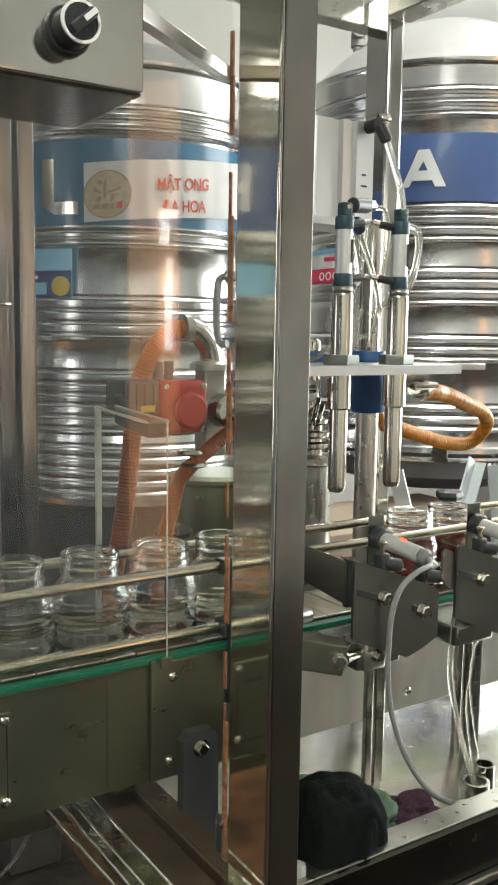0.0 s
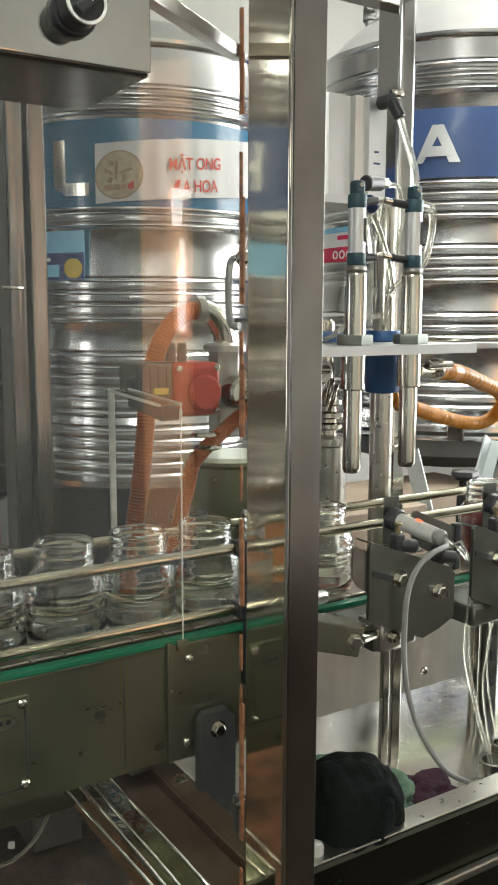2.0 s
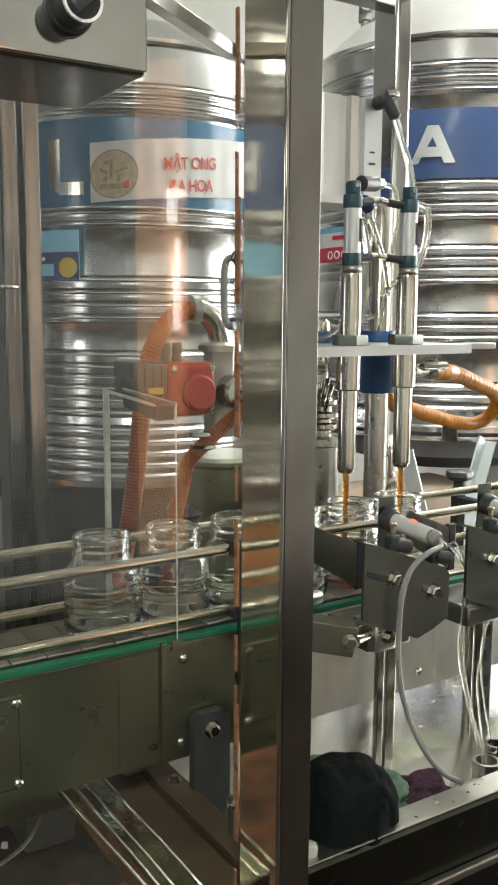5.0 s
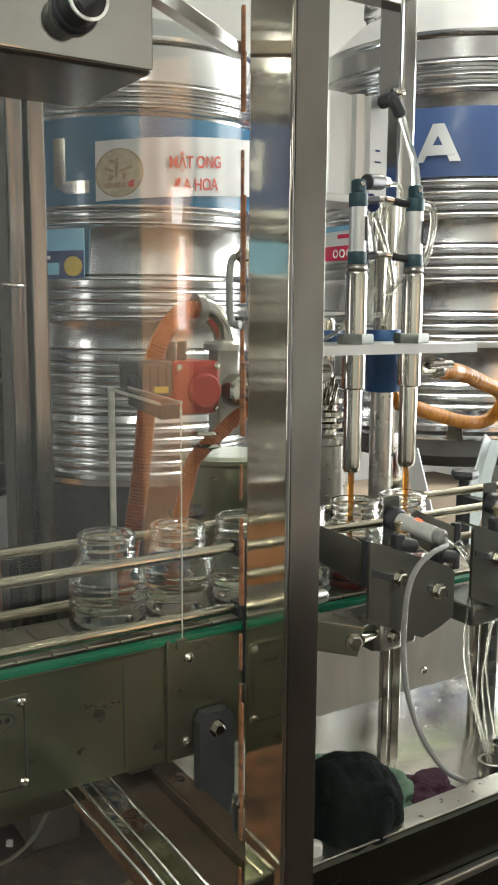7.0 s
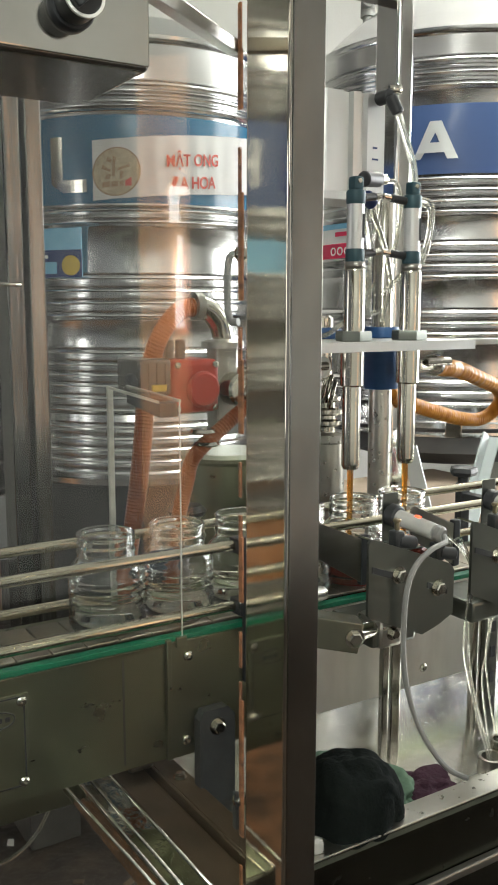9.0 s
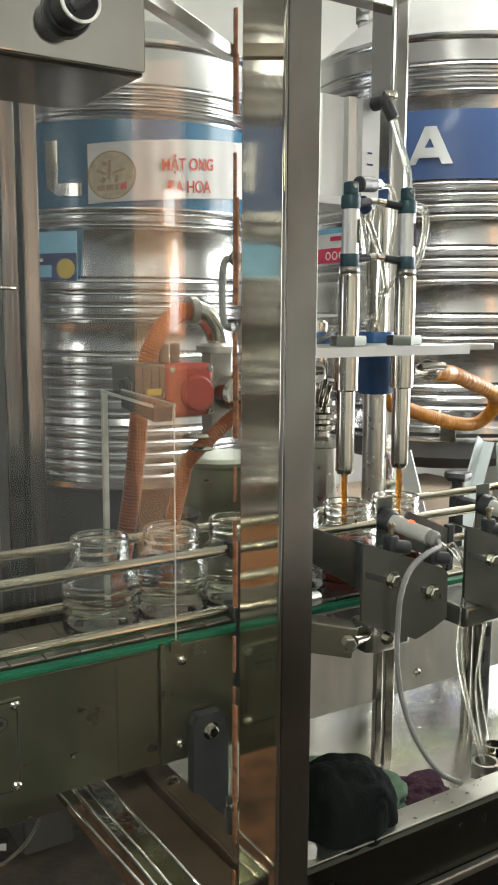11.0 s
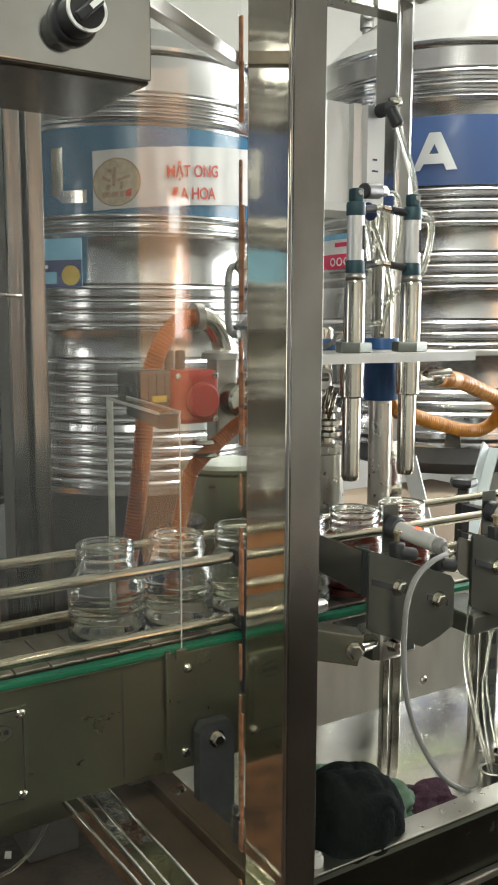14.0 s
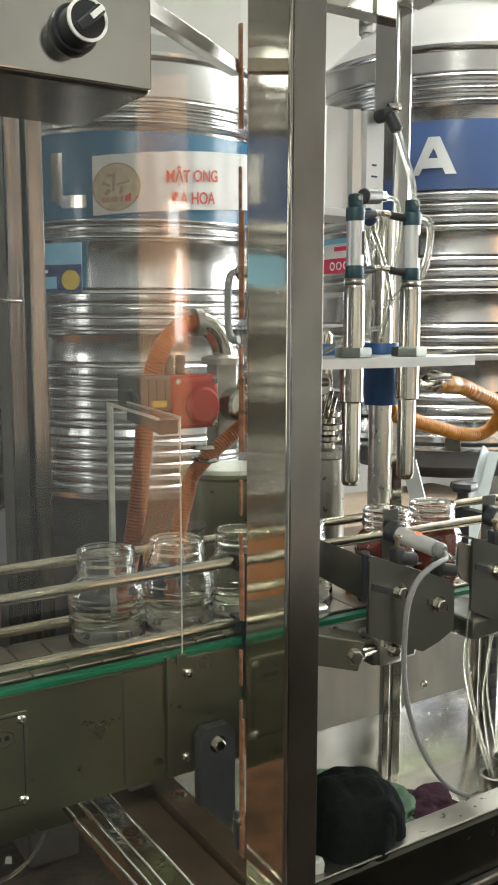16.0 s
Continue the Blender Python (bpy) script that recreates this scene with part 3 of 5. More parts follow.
def right_tank():
    cx, cy, R = RIGHT_TANK
    t = thing("honey_tank", "corrugated stainless tank with a dark blue band on angle-steel legs", "tank", "honey tanks")
    groups = [(2.004, 2.046, 2.088), (1.575, 1.612, 1.65, 1.688), (1.349, 1.386, 1.423, 1.46), (1.144, 1.182, 1.22), (0.89, 0.93, 0.968)]
    part("shell", lathe(tank_profile(R, 0.80, 2.20, groups, 2.47), 112), TANK, t, "", 50).location = (cx, cy, 0)
    face = math.atan2(-cy, -cx)
    part("band", wrap(patch(-0.9, 0.9, 1.704, 1.94, 0.004, 0.003, 70), cx, cy, R, face), BLUE, t, "dark blue painted band")
    u, b, h = -0.063, 1.755, 1.884
    for k, q in enumerate((((-0.078, b), (-0.052, b), (0.018, h), (-0.022, h)), ((0.040, b), (0.078, b), (0.018, h), (-0.022, h)), ((-0.064, 1.777), (0.052, 1.777), (0.032, 1.811), (-0.042, 1.811)))):
        part("emblem_stroke", wrap(stroke([(u + a, z) for a, z in q], 0.007 + 0.001 * k), cx, cy, R, face), ALU, t, "bare steel mark left in the band")
    vx, vy = VENT
    bm = rod((vx, vy, 2.36), (vx, vy, 2.445), 0.02, 16)
    add_tube(bm, [(vx, vy, 2.43), (vx, vy, 2.47), (vx - 0.02, vy - 0.03, 2.49), (vx - 0.035, vy - 0.055, 2.485)], 0.03, 14)
    part("vent_elbow", bm, CABLE, t, "grey pipe elbow on the dome")
    part("rim_clip", box(-0.03, 0.03, -0.02, 0.004, 0.77, 0.83, bev=0.004), CHROME, t).matrix_basis = pose(cx + (R + 0.02) * math.cos(face + 0.05), cy + (R + 0.02) * math.sin(face + 0.05), 0, 0, 0, math.degrees(face) + 90)
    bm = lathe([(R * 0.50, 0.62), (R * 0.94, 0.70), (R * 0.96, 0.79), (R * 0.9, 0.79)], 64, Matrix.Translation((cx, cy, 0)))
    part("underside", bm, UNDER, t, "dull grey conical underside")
    stand(t, cx, cy, R, 0.80, math.degrees(face) - 62)
    for foot, top, w in (((1.98, 1.86, 0.0), (1.90, 2.09, 0.80), 0.034), ((2.36, 1.98, 0.0), (2.30, 2.06, 0.80), 0.03), ((2.0, 2.0, 0.25), (2.30, 2.10, 0.80), 0.022)):
        m, length = between(foot, top)
        bm = box(-w, w, -0.003, 0.003, 0, length)
        add_box(bm, w - 0.006, w, 0.003, 0.05, 0, length)
        bm.transform(m)
        part("leg", bm, STAND, t, "pale painted angle-steel leg")
    part("stand_ring", lathe([(R + 0.004, 0.768), (R + 0.022, 0.768), (R + 0.024, 0.776), (R + 0.022, 0.786), (R + 0.004, 0.786)], 96, Matrix.Translation((cx, cy, 0)), False), TANK, t, "bright steel stand ring")


LEFT_TANK = (1.462, 3.09, 0.47)
RIGHT_TANK = (2.733, 2.773, 0.57)
VENT = (2.50, 3.06)


def far_tank(cx, cy, R=0.47):
    t = thing("honey_tank", "corrugated stainless tank with a dark blue band in the row", "tank", "honey tanks")
    groups = [(0.675, 0.717, 0.758, 0.80), (0.98, 1.02, 1.06), (1.21, 1.25, 1.29, 1.33), (1.48, 1.52), (1.863, 1.905, 1.947, 1.985)]
    part("shell", lathe(tank_profile(R, 0.55, 2.15, groups, 2.3), 72), TANK, t, "", 50).location = (cx, cy, 0)
    face = math.atan2(0.6 - cy, 0.4 - cx)
    part("band", wrap(patch(-0.6, 0.6, 1.565, 1.835, 0.004, 0.003, 50), cx, cy, R, face), BLUE, t, "dark blue painted band")
    for q in (((-0.06, 1.63), (-0.03, 1.63), (-0.03, 1.78), (-0.06, 1.78)), ((0.03, 1.63), (0.06, 1.63), (0.06, 1.78), (0.03, 1.78)), ((-0.0295, 1.69), (0.0295, 1.69), (0.0295, 1.72), (-0.0295, 1.72))):
        part("emblem_stroke", wrap(stroke(q, 0.007), cx, cy, R, face), WHITE, t, "white mark on the band")
    part("sticker", wrap(patch(-0.14, 0.05, 1.36, 1.46, 0.018, 0.004, 12), cx, cy, R, face), PALE_BLUE, t, "pale blue sticker")
    part("pedestal", lathe([(R * 0.8, 0.0), (R * 0.8, 0.52)], 40, Matrix.Translation((cx, cy, 0))), WOOD, t, "brown pedestal under the tank")


far_tank(0.66, 3.62, 0.46)
far_tank(-1.02, 2.95)
left_tank()
banner()
tank_label()
right_tank()


# ---- conveyor ----
JAR_Y, BELT_Z = 0.907, 0.872
FRONT_Y, BACK_Y = 0.845, 0.969


def conveyor():
    t = thing("conveyor", "stainless slat conveyor with a green wear strip", "conveyor")
    # one side in two tones: left coloured dim, right coloured as lit
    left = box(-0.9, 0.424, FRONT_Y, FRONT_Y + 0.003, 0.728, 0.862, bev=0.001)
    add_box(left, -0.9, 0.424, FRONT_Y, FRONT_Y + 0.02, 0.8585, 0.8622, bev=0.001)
    part("side_panel", left, STEEL_DULL, t, "stainless side panel with scratches, toned darker than its lit right end")
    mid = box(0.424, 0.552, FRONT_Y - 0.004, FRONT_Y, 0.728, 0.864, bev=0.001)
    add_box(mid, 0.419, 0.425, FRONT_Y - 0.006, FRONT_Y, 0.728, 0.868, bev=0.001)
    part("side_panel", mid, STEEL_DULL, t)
    part("side_panel", box(0.552, 2.0, FRONT_Y, FRONT_Y + 0.003, 0.728, 0.862, bev=0.001), PANEL_LIT, t)
    part("side_panel", box(-0.9, 2.0, BACK_Y - 0.003, BACK_Y, 0.812, 0.862, bev=0.001), STEEL_DULL, t)
    part("bed", box(-0.9, 2.0, FRONT_Y + 0.004, BACK_Y - 0.004, 0.815, 0.822), STEEL_DULL, t)
    part("wear_strip", box(-0.9, 2.0, FRONT_Y - 0.001, FRONT_Y + 0.012, 0.8630, 0.8695, bev=0.0012), GREEN, t, "green plastic wear strip")
    part("edge_strip", box(-0.9, 2.0, BACK_Y - 0.012, BACK_Y + 0.001, 0.8630, 0.8690, bev=0.0012), STEEL_DULL, t)
    for x, z in ((0.446, 0.845), (0.443, 0.747), (0.804, 0.751), (1.12, 0.751), (0.64, 0.845)):
        screw(t, (x, FRONT_Y - 0.004 if x < 0.552 else FRONT_Y, z), (0, -1, 0), 0.006)
    # access cover
    cov = part("access_cover", box(0.03, 0.264, FRONT_Y - 0.0025, FRONT_Y, 0.744, 0.845, bev=0.001), STEEL_DULL, t, "screwed access cover plate")
    for x in (0.04, 0.257):
        for z in (0.751, 0.837):
            screw(cov, (x, FRONT_Y - 0.0025, z), (0, -1, 0), 0.0055)
    out = bmesh.new()
    for a in ((0.034, 0.260, 0.7465, 0.7478), (0.034, 0.260, 0.8412, 0.8425), (0.2588, 0.2602, 0.7475, 0.8415)):
        add_box(out, a[0], a[1], FRONT_Y - 0.0031, FRONT_Y - 0.0026, a[2], a[3])
    part("outline", out, BLACK, cov, "dark engraved outline")
    loop = [(0.233 + 0.017 * math.cos(a * math.pi / 8), FRONT_Y - 0.0028, 0.821 + 0.0085 * math.sin(a * math.pi / 8)) for a in range(17)]
    part("oval_mark", tube(loop, 0.0006, 6, 0.003), BLACK, cov, "engraved oval outline")
    for x in (0.224, 0.232, 0.240):
        part("bar", box(x, x + 0.005, FRONT_Y - 0.0033, FRONT_Y - 0.0026, 0.8185, 0.8235, bev=0.0003), BLACK, cov, "unreadable engraved mark")
    # weld seam marks
    part("seam", box(0.368, 0.3705, FRONT_Y - 0.0006, FRONT_Y, 0.735, 0.855), DARK_STEEL, t)
    # black bearing bracket
    br = part("bearing_bracket", prism([(0.452, 0.62), (0.452, 0.772), (0.458, 0.782), (0.488, 0.782), (0.497, 0.772), (0.497, 0.60)], "y", FRONT_Y - 0.02, FRONT_Y - 0.006), BLACK, t, "black bracket bolted to the panel")
    bolt(br, (0.474, FRONT_Y - 0.02, 0.762), (0, -1, 0), 0.0075, 0.006)
    for x in (-0.6, 1.7):
        for y in (FRONT_Y + 0.01, BACK_Y - 0.04):
            part("leg", box(x, x + 0.035, y, y + 0.03, 0, 0.728, bev=0.002), STEEL, t)


def chain():
    t = thing("slat_chain", "steel slat chain of the conveyor", "conveyor chain", at=(0, 0, BELT_Z))
    bm = box(-0.0182, 0.0182, -0.0455, 0.0455, -0.004, 0.0, bev=0.0012)
    me = to_mesh("slat", bm, SLAT)
    for i in range(62):
        s = new("slat", me)
        s.parent, s.location = t, (-0.75 + i * 0.0381, JAR_Y, 0)
    return t


def guide_rail(name_y, z, x0, x1, label):
    t = thing("guide_rail", label, "guide rail", "guide rails")
    part("rail", rod((x0, name_y, z), (x1, name_y, z), 0.0062, 18, 0.001), RAIL, t)
    return t


def guide_rails():
    for y, z, x0, x1, xs in ((0.857, 0.958, -0.8, 0.525, (-0.3, 0.513)), (0.857, 0.886, -0.8, 0.525, (-0.3, 0.513))):
        guide_rail(y, z, x0, x1, "bright round steel guide rail in front of the jars")
    guide_rail(0.857, 0.961, 0.56, 0.942, "bright round steel guide rail in front of the jars")
    guide_rail(0.857, 0.963, 0.962, 1.9, "bright round steel guide rail in front of the jars")
    for z in (0.960, 0.889):
        guide_rail(0.957, z, -0.8, 1.9, "bright round steel guide rail behind the jars")
    for x, y in ((0.520, 0.853), (-0.3, 0.853)):
        t = thing("rail_holder", "dark rail holder clamped to the conveyor", "rail holder", "rail holders")
        part("upright", box(x - 0.004, x + 0.010, FRONT_Y - 0.0115, FRONT_Y - 0.0042, 0.80, 0.972, bev=0.0015), BLACK, t)
        for z in (0.958, 0.886):
            part("clamp", box(x - 0.006, x + 0.012, FRONT_Y - 0.004, 0.866, z - 0.009, z + 0.009, bev=0.002), BLACK, t)
    for x in (0.72, 1.12):
        t = thing("rail_holder", "rail holder with a black star knob", "rail holder", "rail holders")
        part("upright", box(x + 0.335, x + 0.355, 1.03, 1.045, 0.728, 0.9455, bev=0.002), BLACK, t)
        part("arm", box(x + 0.335, x + 0.355, 0.963, 1.03, 0.915, 0.93, bev=0.002), BLACK, t)
        bm = lathe([(0.009, 0), (0.009, 0.010), (0.021, 0.013), (0.024, 0.019), (0.022, 0.026), (0.008, 0.029)], 24)
        bm.transform(Matrix.Translation((x + 0.345, 1.037, 0.945)))
        for v in bm.verts:
            d = Vector((v.co.x - x - 0.345, v.co.y - 1.037))
            if d.length > 0.014:
                k = 1 - 0.16 * (0.5 + 0.5 * math.cos(5 * math.atan2(d.y, d.x)))
                v.co.x, v.co.y = x + 0.345 + d.x * k, 1.037 + d.y * k
        part("star_knob", bm, BLACK, t, "black star knob")
        part("foot", box(x + 0.33, x + 0.36, BACK_Y + 0.001, 1.05, 0.74, 0.76, bev=0.002), BLACK, t)


def struts():
    """Frame members that run towards the viewer under the conveyor."""
    t = thing("lower_frame", "stainless lower frame under the conveyor", "machine frame")
    part("rod", rod((0.3155, 1.2, 0.690), (0.3345, 0.668, 0.690), 0.0017, 10), CHROME, t, "thin bright rod")
    part("rail", box(0.343, 0.381, 0.664, 1.2, 0.650, 0.688, bev=0.003), STRUT, t, "polished square tube with dark reflections coloured in")
    # thin chrome rods stand in for the glints along the tube's edges
    for x in (0.3445, 0.3565, 0.3795):
        part("edge_glint", rod((x, 0.665, 0.6885), (x, 1.2, 0.6885), 0.0016, 8), CHROME, t, "bright glint line added along the tube")
    # grime brown, with the dark mirrored floor put into the same colour
    part("rail", box(0.384, 0.424, 0.664, 1.25, 0.640, 0.684, bev=0.003), GRIME, t, "brown grimed beam, darkened for the floor it mirrors")
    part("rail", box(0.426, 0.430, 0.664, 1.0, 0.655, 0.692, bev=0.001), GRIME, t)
    part("rail", box(0.4302, 0.457, 0.6405, 0.98, 0.687, 0.692, bev=0.001), GRIME, t, "brown grimed angle iron, darkened for the floor it mirrors")
    for y in (0.70, 0.86):
        bolt(t, (0.444, y, 0.692), (0, 0, 1), 0.006, 0.005)
    part("hanger", box(0.34, 0.37, 0.90, 0.93, 0.70, 0.735, bev=0.002), STEEL, t)
    part("hanger", box(0.40, 0.43, 0.90, 0.93, 0.69, 0.735, bev=0.002), STEEL, t)
    part("leg", box(0.345, 0.38, 0.664, 0.70, 0, 0.6505, bev=0.003), STEEL, t)


# ---- machine cover ----
def lean(bm):
    """The front post stands a hair out of plumb."""
    for v in bm.verts:
        v.co.x += 0.0028 * (v.co.z - 1.4)
    return bm


def machine_frame():
    t = thing("machine_frame", "polished stainless frame of the filling machine", "machine frame")
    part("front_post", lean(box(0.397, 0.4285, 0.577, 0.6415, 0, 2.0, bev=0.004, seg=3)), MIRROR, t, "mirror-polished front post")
    part("front_cap", lean(box(0.398, 0.4277, 0.5745, 0.5773, 0, 2.0, bev=0.001)), SMUDGED_DIM, t, "brushed front face of the post, darkened for its dim reflection")
    part("rear_post", box(1.008, 1.042, 1.155, 1.215, 0, 1.78, bev=0.0065, seg=5), POLISHED, t, "mirror-polished rear post")
    # streaked colours stand in for what this polished pair mirrors
    part("rear_post", box(0.398, 0.424, 1.29, 1.345, 0.575, 1.9, bev=0.003), POST_DARK, t, "mirror-polished rear post with dark reflections coloured in")
    part("rear_post", box(0.430, 0.456, 1.29, 1.345, 0.575, 1.9, bev=0.003), POST_GREY, t)
    part("lower_beam", box(-1.0, 1.05, 1.11, 1.345, 0.545, 0.575, bev=0.003), STEEL_DULL, t)
    for x in (-1.0, 1.02):
        part("leg", box(x, x + 0.03, 1.29, 1.32, 0, 0.545, bev=0.002), STEEL, t)
    for x in (0.512, 0.59):
        part("hose_socket", rod((x, 1.16, 0.575), (x, 1.16, 0.75), 0.02, 18, 0.002), STEEL_DULL, t)
    part("top_beam", box(-0.6, 0.62, 0.917, 0.947, 1.716, 1.743, bev=0.003), STEEL_DULL, t)
    bm = box(-0.0055, 0.0055, -0.0055, 0.0055, 0, 0.26, bev=0.001)
    bm.transform(Matrix.Translation((0.200, 0.5096, 1.4318)) @ pose(0, 0, 0, -88.3, 0, -52.1))
    part("brace", bm, STEEL_H, t, "square steel brace tube")
    part("top_beam", box(0.3, 1.06, 1.2152, 1.25, 1.738, 1.80, bev=0.003), STEEL, t)
    part("top_beam", box(1.0, 1.05, 0.35, 1.154, 1.735, 1.78, bev=0.003), STEEL, t)
    part("clip", rod((0.385, 1.283, 1.262), (0.415, 1.283, 1.262), 0.003, 10), CHROME, t)
    part("clip", rod((0.399, 0.612, 1.146), (0.399, 0.62, 1.146), 0.002, 8), CHROME, t)


def acrylic_door():
    t = thing("acrylic_door", "clear acrylic machine door with smears and a dark handle", "door")
    pane = part("pane", box(-0.55, 0.401, 0.655, 0.660, 0.58, 1.75, bev=0.0008), ACRYLIC, t)
    pane.visible_shadow = False
    edge = bmesh.new()
    rnd = random.Random(4)
    z = 0.58
    while z < 1.75:
        h = rnd.uniform(0.02, 0.07)
        w = rnd.uniform(0.0, 0.0045)
        add_box(edge, 0.4012, 0.4032, 0.6525 + w, 0.6600, z, min(1.75, z + h * (0.55 if w > 0.0015 else 1)), bev=0.0005)
        z += h
    part("film_edge", edge, PAPER, t, "torn orange protective film on the edge")
    hd = tube([(0.404, 0.664, 1.272), (0.401, 0.670, 1.272), (0.3995, 0.673, 1.265), (0.399, 0.674, 1.243), (0.3995, 0.673, 1.222), (0.401, 0.670, 1.215), (0.404, 0.664, 1.215)], 0.0034, 10, 0.003)
    part("handle", hd, CABLE, t, "dark grey pull handle")
    for p in ((0.407, 0.664, 1.272), (0.404, 0.664, 0.774)):
        bolt(t, p, (0, -1, 0.2), 0.0055, 0.006)
    part("hinge", box(0.3985, 0.404, 0.6605, 0.668, 0.745, 0.782, bev=0.002), BLACK, t)


def control_box():
    t = thing("control_box", "brushed stainless control box with a black selector switch", "control box")
    # housing darker than the lid, the underside's shade put into its colour
    part("housing", box(-0.05, 0.2275, 0.468, 0.567, 1.354, 1.62, bev=0.003, seg=3), SMUDGED_DIM, t)
    part("lid", box(-0.048, 0.2265, 0.4655, 0.4682, 1.356, 1.617, bev=0.001), BOX_STEEL, t)
    kx, kz = KNOB
    turn = Matrix.Translation((kx, 0.4655, kz)) @ pose(0, 0, 0, 90)
    sw = part("switch_bezel", lathe([(0.0128, 0), (0.0128, 0.0035), (0.0118, 0.005)], 36, turn), BLACK, t, "black selector switch")
    part("knob", lathe([(0.0092, 0.005), (0.0104, 0.006), (0.0104, 0.019), (0.0098, 0.0205)], 36, turn), BLACK, sw)
    part("ring", lathe([(0.0107, 0.0195), (0.0107, 0.0212), (0.0092, 0.0212), (0.0092, 0.0195)], 36, turn, False), WHITE, sw, "white index ring")
    grip = box(-0.0028, 0.0028, -0.0255, -0.0206, -0.0085, 0.0085, bev=0.0012)
    grip.transform(Matrix.Translation((kx, 0.4655, kz)) @ pose(0, 0, 0, 0, 48, 0))
    part("grip", grip, BLACK, sw)
    mark = box(-0.0014, 0.0014, -0.0262, -0.0256, 0.0, 0.0085)
    mark.transform(Matrix.Translation((kx, 0.4655, kz)) @ pose(0, 0, 0, 0, 48, 0))
    part("pointer", mark, WHITE, sw, "white pointer line")
    part("mounting", box(0.02, 0.06, 0.5672, 0.93, 1.57, 1.60, bev=0.002), STEEL, t)
    part("mounting", box(0.02, 0.06, 0.90, 0.93, 1.6002, 1.716, bev=0.002), STEEL, t)


def guard():
    t = thing("jar_guard", "bent clear acrylic strip bridging the jar line", "guard")
    part("edge", box(0.4376, 0.4388, 0.8388, 0.8408, 0.868, 1.131, bev=0.0004), EDGE, t, "bright cut edge")
    part("edge", box(0.4120, 0.4190, 0.9690, 0.974, 0.868, 1.137, bev=0.001), EDGE, t, "bright cut edge")
    top = prism([(0.838, 1.1290), (0.838, 1.1312), (0.974, 1.1375), (0.974, 1.1353)], "x", 0.4125, 0.4385)
    part("top_strip", top, ACRYLIC, t).visible_shadow = False
    for x in (0.4118, 0.4377):
        part("edge", prism([(0.838, 1.1286), (0.838, 1.1316), (0.974, 1.1379), (0.974, 1.1349)], "x", x, x + 0.0015), EDGE, t)
    part("pad", prism([(0.842, 1.113), (0.842, 1.128), (0.925, 1.1318), (0.925, 1.122)], "x", 0.416, 0.437), BLACK, t, "dark pad under the strip")
    part("foot", box(0.430, 0.443, 0.8365, 0.8405, 0.858, 0.870, bev=0.001), STEEL_DULL, t)


# ---- pump and hoses behind the conveyor ----
def actuator():
    t = thing("valve_actuator", "red and grey pneumatic valve actuator on a pipe", "valve actuator")
    y = 1.16
    body = box(0.5245, 0.5788, y - 0.03, y + 0.04, 1.106, 1.158, bev=0.005)
    for k in range(4):
        add_box(body, 0.528 + k * 0.013, 0.535 + k * 0.013, y - 0.0325, y - 0.0298, 1.112, 1.152, bev=0.001)
    part("body", body, GREY_CAST, t)
    part("label", box(0.546, 0.568, y - 0.035, y - 0.0328, 1.113, 1.122), YELLOW, t)
    cap = box(0.579, 0.655, y - 0.034, y + 0.042, 1.079, 1.156, bev=0.009, seg=3)
    part("end_cap", cap, RED_CAST, t, "red cast end cap")
    part("boss", rod((0.6235, y - 0.046, 1.113), (0.6235, y - 0.034, 1.113), 0.0265, 28, 0.004), RED_CAST, t)
    for dx, dz in ((-0.031, 0.030), (0.030, 0.030), (-0.031, -0.032), (0.030, -0.032)):
        screw(t, (0.617 + dx, y - 0.034, 1.118 + dz), (0, -1, 0), 0.005)
    for dx in (-0.012, 0.006):
        part("fitting", rod((0.602 + dx, y, 1.155), (0.602 + dx, y, 1.184), 0.0075, 14, 0.002), GREY_CAST, t)
    part("end_plug", rod((0.514, y - 0.02, 1.125), (0.5255, y - 0.02, 1.125), 0.014, 16, 0.003), BLACK, t)
    part("stem", box(0.662, 0.700, y - 0.012, y + 0.02, 1.04, 1.178, bev=0.004), STEEL_H, t)
    part("flange", lathe([(0.032, 0), (0.032, 0.009), (0.024, 0.013)], 28, Matrix.Translation((0.680, y, 1.170))), STEEL, t)
    part("valve_body", rod((0.690, y - 0.045, 1.110), (0.690, y + 0.045, 1.110), 0.025, 24, 0.004), CHROME, t)
    for k in range(5):
        part("clamp", rod((0.684, y - 0.05 + k * 0.004, 1.09 + k * 0.012), (0.72, y - 0.05, 1.095 + k * 0.011), 0.005, 10), CHROME, t)


